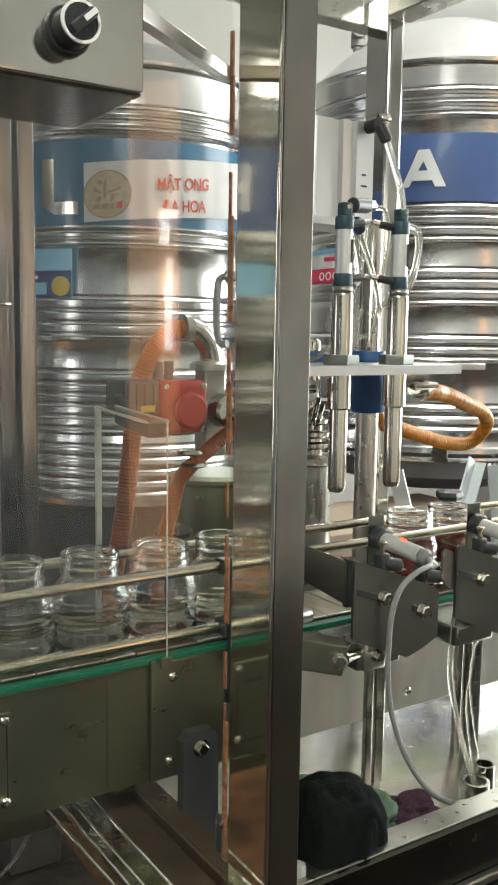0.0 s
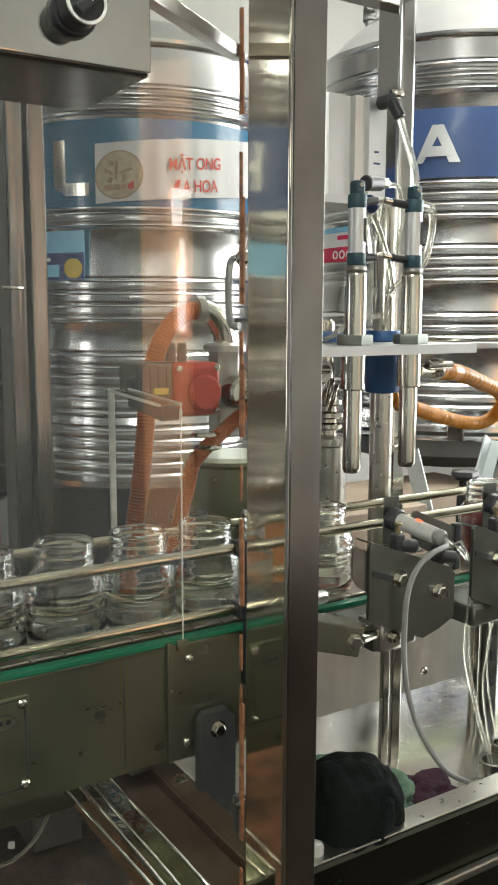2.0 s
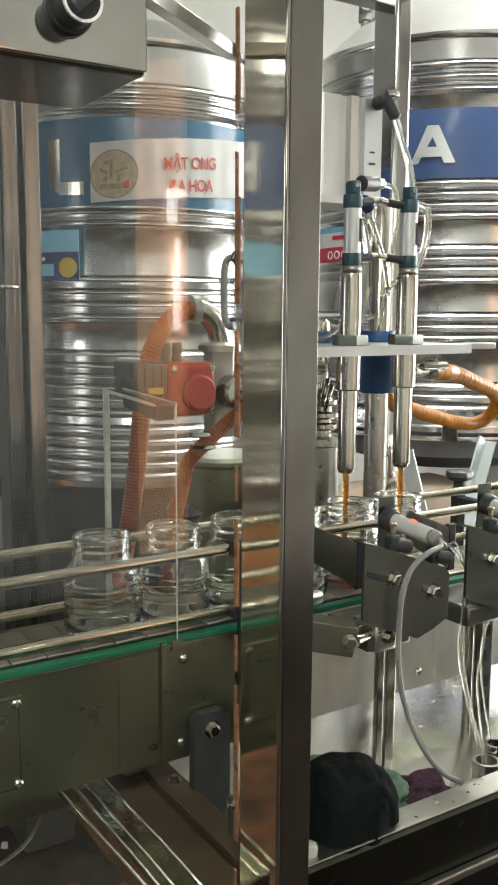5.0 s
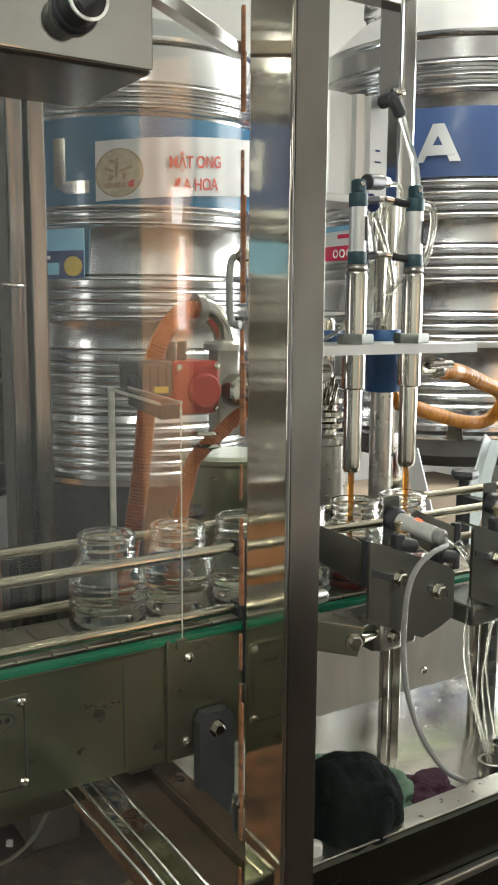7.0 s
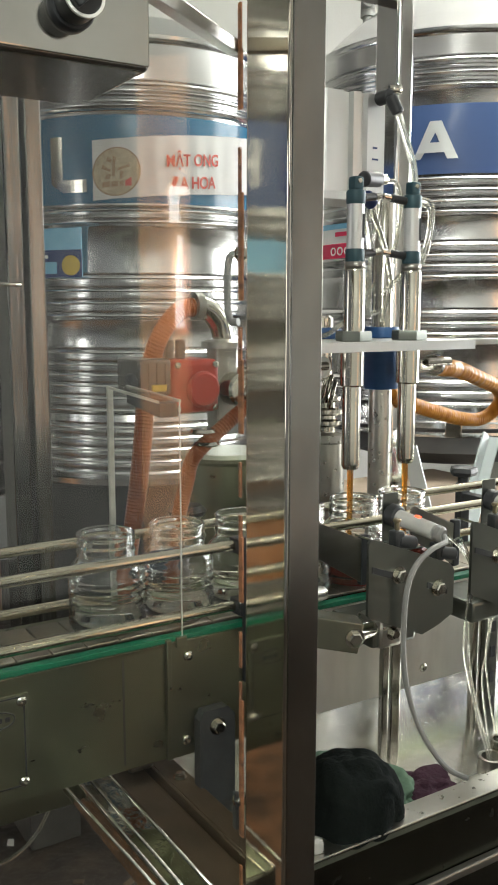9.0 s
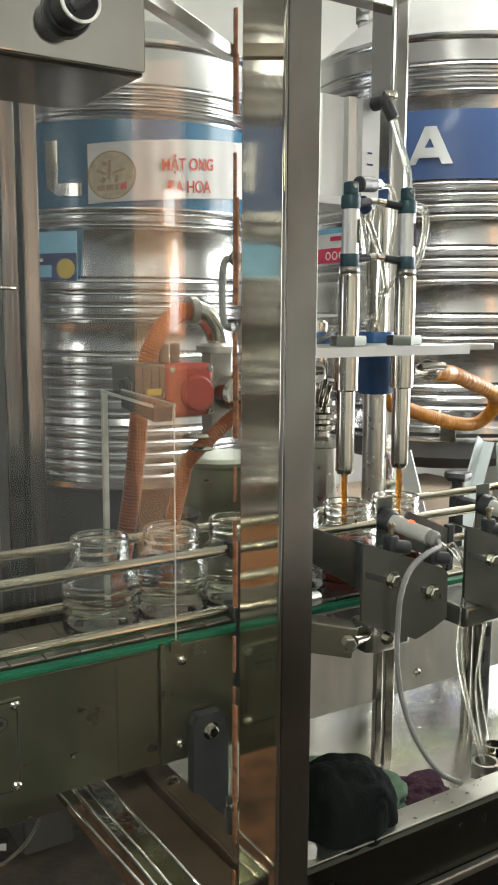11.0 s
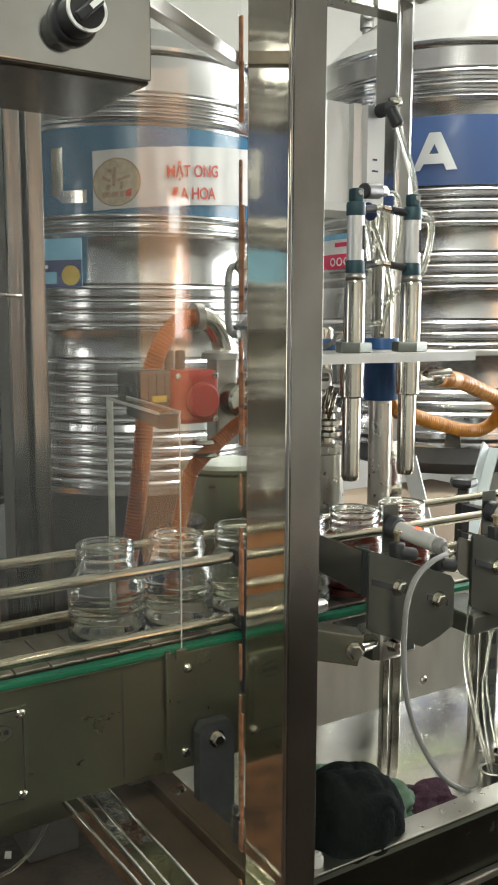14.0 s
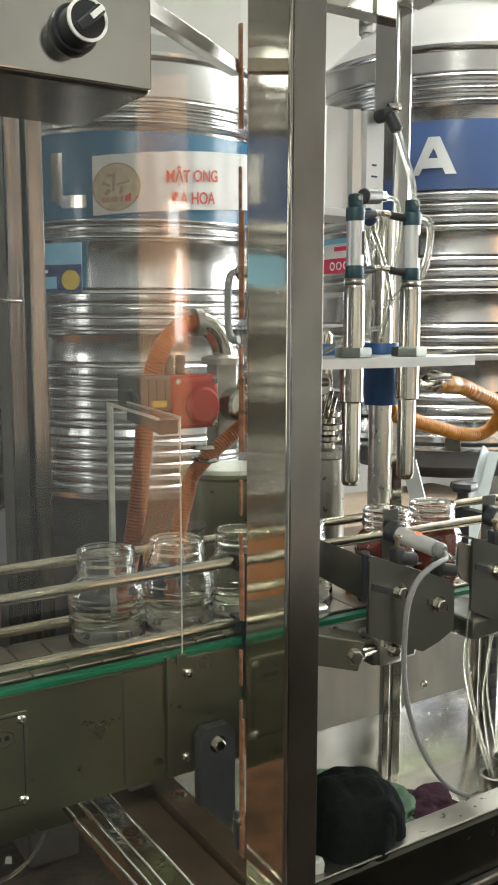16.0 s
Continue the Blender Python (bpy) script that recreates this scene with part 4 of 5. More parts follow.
def hoses():
    solid("pipe_elbow", tube([(0.682, 1.16, 1.182), (0.680, 1.16, 1.190), (0.674, 1.16, 1.207), (0.658, 1.16, 1.225), (0.640, 1.16, 1.231), (0.632, 1.16, 1.231)], 0.0165, 20, 0.004), CHROME, "polished steel pipe elbow on the flange", "pipe elbow")
    t = thing("honey_hose", "orange-brown ribbed suction hose from the elbow", "hose", "honey hoses")
    part("hose", tube([(0.640, 1.16, 1.231), (0.611, 1.16, 1.226), (0.588, 1.16, 1.206), (0.573, 1.165, 1.178), (0.566, 1.175, 1.14), (0.556, 1.17, 1.095), (0.546, 1.16, 1.043), (0.539, 1.16, 0.986), (0.529, 1.16, 0.924), (0.515, 1.16, 0.85), (0.512, 1.16, 0.79), (0.512, 1.16, 0.74)], 0.0132, 14, 0.0016, (0.0048, 0.0011)), HOSE, t)
    part("clamp", tube([(0.630, 1.16, 1.2315), (0.642, 1.16, 1.2315)], 0.0205, 18, 0.004), STEEL, t)
    t = thing("honey_hose", "orange-brown ribbed hose lying to the pump", "hose", "honey hoses")
    part("hose", tube([(0.72, 1.1, 1.105), (0.671, 1.1, 1.078), (0.642, 1.1, 1.058), (0.612, 1.1, 1.035), (0.598, 1.11, 1.012), (0.595, 1.12, 0.98), (0.594, 1.14, 0.935), (0.59, 1.16, 0.86), (0.59, 1.16, 0.74)], 0.0105, 14, 0.0016, (0.0048, 0.0010)), HOSE, t)
    for k, z in ((0, 1.052), (1, 1.034)):
        part("clamp", lathe([(0.015, 0), (0.021, 0.003), (0.017, 0.007)], 20, Matrix.Translation((0.612 + 0.006 * k, 1.10, z))), CHROME, t)
    t = thing("honey_hose", "clear spiral hose full of golden honey", "hose", "honey hoses")
    part("hose", tube([(0.905, 0.94, 1.150), (0.9199, 0.95, 1.1443), (0.985, 0.98, 1.1375), (1.0835, 1.03, 1.1171), (1.1907, 1.09, 1.0942), (1.272, 1.15, 1.066), (1.287, 1.18, 1.0383), (1.262, 1.19, 1.0228), (1.201, 1.18, 1.0282), (1.1318, 1.165, 1.0441), (1.0613, 1.15, 1.0627), (0.9848, 1.13, 1.0868)], 0.0120, 14, 0.0018, (0.0062, 0.0011)), GOLD_HOSE, t)
    part("nipple", rod((0.84, 0.912, 1.150), (0.912, 0.943, 1.148), 0.009, 16, 0.001), CHROME, t)
    part("clamp", rod((0.888, 0.932, 1.149), (0.898, 0.937, 1.149), 0.0155, 18, 0.001), CHROME, t)
    part("union", box(0.965, 0.992, 1.135, 1.165, 1.095, 1.125, bev=0.004), RED_CAST, t, "red union")


def pump_vessel():
    t = thing("buffer_vessel", "stainless buffer vessel behind the rails", "vessel")
    part("shell", lathe([(0.075, 0.0), (0.075, 0.985), (0.079, 0.99), (0.079, 0.996), (0.06, 1.0)], 40, Matrix.Translation((0.735, 1.24, 0))), STEEL_DULL, t)
    t = thing("buffer_vessel", "tall stainless cylinder behind the filling head", "vessel")
    V = Matrix.Translation((0.842, 1.12, 0))
    part("shell", lathe([(0.032, 0.4), (0.032, 1.020), (0.036, 1.023), (0.036, 1.034), (0.028, 1.038)], 36, V), STEEL, t)
    part("neck", lathe([(0.017, 1.038), (0.017, 1.097), (0.012, 1.104)], 24, V), CHROME, t)
    for z, r in ((1.046, 0.026), (1.064, 0.030), (1.084, 0.026)):
        part("clamp", lathe([(r - 0.005, z), (r, z + 0.003), (r, z + 0.009), (r - 0.006, z + 0.012)], 24, V), CHROME, t)
    part("foot", box(0.79, 0.90, 1.07, 1.17, 0, 0.4, bev=0.004), STEEL_DULL, t)
    t = thing("knob", "black oval clamp knob behind the jars", "knob")
    part("knob", lathe([(0.002, 0), (0.026, 0.004), (0.030, 0.012), (0.022, 0.020), (0.002, 0.022)], 24, Matrix.Translation((0.622, 1.17, 0.915))), BLACK, t)
    part("stem", rod((0.622, 1.17, 0.7), (0.622, 1.17, 0.918), 0.006, 12), STEEL, t)


# ---- filling head ----
def nozzle(x, z_tip=1.018):
    t = thing("filling_nozzle", "stainless filling nozzle with a pneumatic cylinder on top", "filling nozzle", "filling nozzles")
    y = JAR_Y
    M = Matrix.Translation((x, y, 0))
    part("tip_tube", lathe([(0.0060, z_tip + 0.001), (0.0098, z_tip + 0.002), (0.0118, z_tip + 0.007), (0.0120, z_tip + 0.009), (0.0120, 1.128), (0.0110, 1.132)], 32, M), CHROME, t)
    part("body_tube", lathe([(0.0135, 1.128), (0.0155, 1.130), (0.0155, 1.174)], 32, M), CHROME, t)
    x += 0.0018
    M = Matrix.Translation((x, y, 0))
    part("upper_tube", lathe([(0.0138, 1.199), (0.0138, 1.274), (0.0128, 1.277)], 32, M), CHROME, t)
    part("hex_nut", lathe([(0.0225, 1.186), (0.0235, 1.187), (0.0235, 1.196), (0.0225, 1.199)], 6, M @ pose(0, 0, 0, 0, 0, 12)), DARK_STEEL, t)
    part("hex_nut", lathe([(0.0140, 1.277), (0.0140, 1.286)], 6, M), STEEL_H, t)
    cyl = part("air_cylinder", lathe([(0.0100, 1.286), (0.0110, 1.30), (0.0110, 1.362)], 32, M), ALU, t, "light grey pneumatic cylinder")
    part("lower_cap", lathe([(0.0112, 1.286), (0.0122, 1.288), (0.0122, 1.300), (0.0114, 1.302)], 28, M), TEAL_CAP, cyl)
    part("upper_cap", lathe([(0.0114, 1.357), (0.0122, 1.359), (0.0122, 1.372), (0.0112, 1.374)], 28, M), TEAL_CAP, cyl)
    part("clevis", box(x - 0.0075, x + 0.0075, y - 0.0075, y + 0.0075, 1.3742, 1.391, bev=0.003), TEAL_CAP, cyl)
    part("pin", rod((x, y - 0.0090, 1.385), (x, y + 0.0090, 1.385), 0.003, 10), CHROME, cyl)
    s = 1 if x < 0.76 else -1
    for z, r in ((1.366, 0.0052), (1.296, 0.0052)):
        part("air_fitting", rod((x + s * 0.0115, y, z), (x + s * 0.034, y + 0.004, z + 0.003), r, 14, 0.001), BLACK, cyl)
        part("throttle", rod((x + s * 0.034, y + 0.004, z + 0.003), (x + s * 0.046, y + 0.006, z + 0.005), 0.004, 12, 0.001), CHROME, cyl)
    part("bar", box(x + 0.0028, x + 0.0058, y - 0.0112, y - 0.0104, 1.315, 1.345), BLACK, cyl, "unreadable line of small print")
    return t


def filling_head():
    t = thing("filling_carriage", "filling head carriage with blue bushings on a steel column", "filling head")
    bm = prism([(0.640, 1.174), (0.640, 1.186), (0.905, 1.186), (0.905, 1.174)], "y", 0.868, 1.03)
    part("carrier_plate", bm, ALU, t, "thick aluminium carrier plate")
    part("side_rail", box(0.9052, 1.02, 0.93, 0.95, 1.176, 1.185, bev=0.001), STEEL, t)
    part("column", lathe([(0.0155, 0.70), (0.0155, 1.375), (0.012, 1.38)], 32, Matrix.Translation((0.852, 1.0, 0))), CHROME, t)
    part("column_sleeve", lathe([(0.0165, 0.70), (0.0165, 1.112)], 32, Matrix.Translation((0.852, 1.0, 0))), STEEL, t)
    part("bushing", lathe([(0.0235, 1.113), (0.025, 1.116), (0.025, 1.172)], 36, Matrix.Translation((0.852, 1.0, 0))), BLUE_NYLON, t, "blue nylon bushing")
    part("bushing", lathe([(0.027, 1.187), (0.027, 1.198), (0.0255, 1.202)], 36, Matrix.Translation((0.852, 1.0, 0))), BLUE_NYLON, t, "blue nylon bushing")
    part("bushing", lathe([(0.027, 1.187), (0.027, 1.198), (0.0255, 1.202)], 36, Matrix.Translation((0.745, 1.0, 0))), BLUE_NYLON, t, "blue nylon bushing")
    part("column", lathe([(0.0155, 1.13), (0.0155, 1.215), (0.012, 1.218)], 32, Matrix.Translation((0.745, 1.0, 0))), CHROME, t)
    for x in (0.690, 0.905):
        part("side_fitting", rod((x, 0.915, 1.155), (x - 0.045 if x < 0.8 else x - 0.05, 0.91, 1.155), 0.006, 16, 0.0015), CHROME, t)
    part("cap", rod((0.686, 0.925, 1.153), (0.696, 0.925, 1.153), 0.014, 20, 0.003), WHITE, t)
    for k in range(3):
        part("lever", rod((0.706 + k * 0.007, 0.935, 1.150 - k * 0.008), (0.700 + k * 0.006, 0.94, 1.112 - k * 0.007), 0.003, 10), CHROME, t)


def lift_cylinder():
    t = thing("lift_cylinder", "light grey profiled pneumatic lift cylinder", "pneumatic cylinder")
    prof = [(0.775, 1.05), (0.783, 1.045), (0.812, 1.045), (0.814, 1.049), (0.824, 1.049), (0.826, 1.04), (0.838, 1.038), (0.842, 1.044), (0.846, 1.044), (0.850, 1.038), (0.882, 1.038), (0.886, 1.044), (0.886, 1.10), (0.775, 1.10)]
    bm = prism(prof, "z", 1.392, 1.532)
    part("barrel", bm, ALU, t)
    part("end_plate", box(0.70, 0.892, 1.03, 1.105, 1.380, 1.3915, bev=0.001), ALU, t)
    part("bar", box(0.860, 0.868, 1.0368, 1.0378, 1.456, 1.4585), NAVY, t, "blurred blue handwriting")
    part("bar", box(0.859, 0.870, 1.0368, 1.0378, 1.440, 1.4425), NAVY, t, "blurred blue handwriting")
    f = part("elbow_fitting", rod((0.868, 1.036, 1.525), (0.868, 1.01, 1.525), 0.010, 16, 0.002), BLACK, t, "black push-in elbow")
    part("nipple", rod((0.868, 1.012, 1.525), (0.878, 1.004, 1.500), 0.009, 16, 0.002), BLACK, f)
    part("hex_nut", rod((0.872, 1.018, 1.534), (0.888, 1.012, 1.536), 0.007, 6), CHROME, f)
    part("air_tube", tube([(0.877, 1.005, 1.503), (0.892, 1.0, 1.46), (0.897, 0.99, 1.42), (0.895, 0.985, 1.36), (0.9, 0.99, 1.30)], 0.0055, 10), AIR, f, "clear air tube")


def air_tubes():
    paths = [
        [(0.765, 0.93, 1.375), (0.79, 0.95, 1.376), (0.812, 0.96, 1.366), (0.800, 0.96, 1.32), (0.79, 0.955, 1.28), (0.80, 0.97, 1.215)],
        [(0.752, 0.905, 1.30), (0.765, 0.93, 1.345), (0.785, 0.95, 1.362), (0.805, 0.955, 1.33), (0.822, 0.95, 1.27), (0.835, 0.98, 1.21)],
        [(0.770, 0.93, 1.30), (0.778, 0.95, 1.35), (0.795, 0.955, 1.352), (0.815, 0.95, 1.30), (0.826, 0.95, 1.25)],
        [(0.835, 0.91, 1.366), (0.858, 0.915, 1.360), (0.868, 0.925, 1.335), (0.862, 0.93, 1.305), (0.84, 0.945, 1.275), (0.812, 0.955, 1.25)],
        [(0.832, 0.915, 1.372), (0.865, 0.92, 1.368), (0.877, 0.93, 1.338), (0.866, 0.935, 1.29), (0.838, 0.95, 1.262)],
        [(0.80, 0.955, 1.26), (0.77, 0.96, 1.225), (0.735, 0.97, 1.195), (0.715, 0.98, 1.19)],
        [(0.80, 0.965, 1.245), (0.765, 0.97, 1.212), (0.73, 0.985, 1.188)],
        [(0.82, 0.965, 1.225), (0.79, 0.97, 1.215), (0.762, 0.985, 1.19)],
        [(0.80, 0.95, 1.395), (0.83, 0.955, 1.398), (0.845, 0.96, 1.385), (0.85, 0.965, 1.35), (0.842, 0.97, 1.29)],
    ]
    for p in paths:
        solid("air_tube", tube(p, 0.0034, 8, 0.006), AIR, "clear plastic air tube of the filling head", "air tube", "air tubes")
    t = thing("flow_valve", "black and brass flow control valve", "flow valve")
    part("body", rod((0.752, 0.925, 1.392), (0.79, 0.94, 1.396), 0.010, 16, 0.002), BLACK, t)
    part("adjuster", rod((0.79, 0.94, 1.396), (0.806, 0.946, 1.398), 0.007, 14, 0.001), CHROME, t)
    part("body", rod((0.756, 0.925, 1.372), (0.772, 0.93, 1.362), 0.009, 16, 0.002), NAVY, t)


def jar_mesh():
    H = 0.110
    outer = [(0.020, 0.004), (0.030, 0.001), (0.0375, 0.0005), (0.0415, 0.004), (0.0430, 0.009)]
    for k in range(21):
        z = 0.011 + k * 0.0026
        outer.append((0.0427 + 0.0004 * math.cos(k * math.pi / 2) - 0.0005 * math.sin(math.pi * k / 20), z))
    outer += [(0.0420, 0.067), (0.0395, 0.0725), (0.0355, 0.0775), (0.0324, 0.0815), (0.0314, 0.085), (0.0330, 0.0880), (0.0330, 0.0900), (0.0311, 0.0925), (0.0311, 0.0955),
              (0.0327, 0.0978), (0.0327, 0.0995), (0.0311, 0.1017), (0.0311, 0.1042), (0.0325, 0.1062), (0.0325, 0.1085), (0.0308, H), (0.0292, H - 0.0006)]
    inner = [(0.0290, 0.1065), (0.0290, 0.085), (0.0305, 0.0805), (0.0348, 0.0762), (0.0386, 0.0708), (0.0408, 0.0655), (0.0411, 0.055), (0.0411, 0.030), (0.0412, 0.024), (0.0412, 0.013),
             (0.0390, 0.0085), (0.032, 0.0062), (0.012, 0.0072)]
    return to_mesh("glass", lathe(outer + inner, 48), GLASS, 60)


def honey_mesh(h):
    return to_mesh("honey", lathe([(0.0392, 0), (0.0392, h - 0.014), (0.0376, h - 0.009), (0.0335, h - 0.004), (0.030, h - 0.0005), (0.010, h)], 40), HONEY, 50)


def jars():
    glass, full = jar_mesh(), honey_mesh(0.073)
    column = honey_mesh(0.085)
    made = []
    for i, x in enumerate(QUEUE):
        t = thing("honey_jar", "clear glass honey jar being filled" if i < 2 else "empty clear glass honey jar on the conveyor", "jar", "honey jars", (x, JAR_Y, BELT_Z))
        ob = new("glass", glass)
        ob.parent = t
        h = None
        if i < 2:
            h = new("honey", column)
            h.parent, h.location = t, (0, 0, -0.08)
            tagged(h, "dark red-brown honey")
        made.append((t, h))
    done = []
    for x in FILLED:
        t = thing("honey_jar", "open glass jar filled with dark red-brown honey", "jar", "honey jars", (x, JAR_Y, BELT_Z))
        ob = new("glass", glass)
        ob.parent = t
        h = new("honey", full)
        h.parent, h.location = t, (0, 0, 0.0072)
        tagged(h, "dark red-brown honey")
        done.append(t)
    return made, done


def stream(x):
    bm = lathe([(0.0010, 0.0), (0.0032, 0.004), (0.0035, 0.06), (0.0042, 0.12), (0.0044, 0.136), (0.0035, 0.138)], 14)
    t = solid("honey_stream", bm, STREAM, "thin amber stream of honey from the nozzle", "honey stream", "honey streams")
    t.location = (x, JAR_Y, 1.03)
    return t


# ---- gates in front of the conveyor ----
def gate(x, label):
    """A slotted plate on a block with a blade that reaches over the belt; x: left edge of the plate. Returns the thing and its blade."""
    t = thing("jar_gate", label, "jar gate", "jar gates")
    y = 0.72
    out = [(x, 0.978), (x + 0.003, 0.982), (x + 0.008, 0.981), (x + 0.121, 0.938), (x + 0.127, 0.930), (x + 0.127, 0.878), (x + 0.105, 0.868), (x + 0.08, 0.861), (x + 0.004, 0.893), (x, 0.897)]
    plate = part("plate", prism(out, "y", y, y + 0.004), DARK_STEEL, t, "angled steel mounting plate")
    part("slot", prism([(x + 0.004, 0.952), (x + 0.044, 0.938), (x + 0.044, 0.930), (x + 0.004, 0.945)], "y", y - 0.0012, y - 0.0002), BLACK, plate)
    part("slot", prism([(x + 0.085, 0.922), (x + 0.116, 0.910), (x + 0.116, 0.903), (x + 0.085, 0.915)], "y", y - 0.0012, y - 0.0002), BLACK, plate)
    bolt(t, (x + 0.042, y - 0.001, 0.937), (0, -1, 0), 0.0075, 0.007)
    bolt(t, (x + 0.101, y - 0.001, 0.913), (0, -1, 0), 0.0075, 0.007)
    part("cylinder_block", box(x + 0.07, x + 0.125, y + 0.0042, y + 0.07, 0.882, 0.932, bev=0.003), STEEL_DULL, t, "compact pneumatic cylinder block")
    for dz in (0.918, 0.893):
        m, _ = between((x + 0.1252, y + 0.04, dz), (x + 0.13, y + 0.04, dz))
        part("port", lathe([(0.011, 0), (0.011, 0.003), (0.007, 0.003), (0.007, 0.0)], 20, m, False), CHROME, t)
    part("top_flange", prism([(x + 0.006, 0.9815), (x + 0.122, 0.9375), (x + 0.122, 0.9355), (x + 0.006, 0.9795)], "y", y + 0.0042, y + 0.032), STEEL_DULL, t)
    for dx, dz in ((0.050, 0.962), (0.112, 0.940)):
        v = part("throttle_valve", box(x + dx - 0.007, x + dx + 0.007, y + 0.006, y + 0.02, dz, dz + 0.022, bev=0.003), BLACK, t, "black throttle valve with a brass screw")
        part("adjuster", rod((x + dx, y + 0.013, dz + 0.022), (x + dx, y + 0.013, dz + 0.031), 0.003, 12, 0.001), BRASS, v)
        part("adjuster_head", rod((x + dx, y + 0.013, dz + 0.031), (x + dx, y + 0.013, dz + 0.035), 0.0048, 14, 0.001), BRASS, v)
        part("elbow", rod((x + dx, y + 0.012, dz + 0.010), (x + dx + 0.022, y + 0.006, dz + 0.006), 0.0075, 14, 0.002), BLACK, v)
    part("post", box(x + 0.093, x + 0.103, 0.800, 0.808, 0.660, 0.90, bev=0.001), CHROME, t)
    part("post", box(x + 0.108, x + 0.122, 0.80, 0.808, 0.660, 0.90, bev=0.001), CHROME, t)
    part("post_clamp", box(x + 0.02, x + 0.085, 0.735, 0.812, 0.850, 0.876, bev=0.004), DARK_STEEL, t)
    return t


def blade(x, label):
    t = thing("gate_blade", label, "gate blade", "gate blades")
    part("blade", prism([(x + 0.004, 0.974), (x + 0.009, 0.979), (x + 0.080, 0.948), (x + 0.080, 0.893), (x + 0.012, 0.934), (x + 0.004, 0.945)], "y", 0.826, 0.829), STEEL_H, t)
    part("tip", box(x + 0.078, x + 0.090, 0.8245, 0.834, 0.890, 0.953, bev=0.002), BLACK, t, "black plastic tip")
    return t


def arm():
    t = thing("clamp_arm", "square steel clamp arm with a round bar", "clamp arm")
    bar = box(-0.10, 0.0, -0.016, 0.016, -0.017, 0.017, bev=0.0015)
    bar.transform(Matrix.Translation((0.601, 0.737, 0.872)) @ pose(0, 0, 0, 0, 12, -22))
    part("bar", bar, ARM, t)
    bolt(t, (0.588, 0.7245, 0.874), (-0.37, -0.92, 0), 0.008, 0.006)
    part("rod", rod((0.596, 0.735, 0.874), (0.645, 0.75, 0.868), 0.010, 18, 0.001), CHROME, t)
    part("pin", rod((0.54, 0.80, 0.900), (0.618, 0.822, 0.893), 0.0085, 18, 0.001), STEEL, t)
    part("pin_holder", box(0.525, 0.545, 0.79, 0.83, 0.84, 0.912, bev=0.002), ARM, t)
    part("block", box(0.630, 0.665, 0.7325, 0.775, 0.848, 0.883, bev=0.005), STEEL, t)
    bolt(t, (0.648, 0.7325, 0.866), (0, -1, 0), 0.006, 0.007)


def sensor(dx=0.0):
    t = thing("photo_sensor", "grey cylindrical photo sensor with a black nut", "sensor", "sensors")
    a, b = Vector((0.701 + dx, 0.802, 0.983)), Vector((0.712 + dx, 0.735, 0.973))
    d = (b - a).normalized()
    part("body", rod(a + d * 0.012, b, 0.0098, 24, 0.001), SENSOR, t)
    part("nut", rod(a, a + d * 0.015, 0.0138, 24, 0.002), BLACK, t, "black threaded nut")
    part("cap", rod(b, b + d * 0.012, 0.0095, 20, 0.003), CABLE, t)
    part("lamp", rod(a + d * 0.040 + Vector((0, 0, 0.0092)), a + d * 0.047 + Vector((0, 0, 0.0092)), 0.0024, 10), LED, t, "lit red indicator")
    bm = box(0.692 + dx, 0.716 + dx, 0.8035, 0.8050, 0.950, 1.008, bev=0.0005)
    add_box(bm, 0.692 + dx, 0.716 + dx, 0.76, 0.8035, 0.9485, 0.950)
    part("holder", bm, DARK_STEEL, t, "bent steel sensor holder")
    e = b + d * 0.012
    if dx == 0:
        c = tube([e, (0.709, 0.715, 0.966), (0.687, 0.71, 0.964), (0.657, 0.705, 0.951), (0.644, 0.705, 0.925), (0.645, 0.71, 0.884), (0.651, 0.715, 0.836), (0.666, 0.72, 0.787), (0.689, 0.72, 0.737), (0.723, 0.715, 0.690), (0.764, 0.71, 0.664)], 0.0032, 8)
        part("cable", c, CABLE, t, "grey hanging cable")


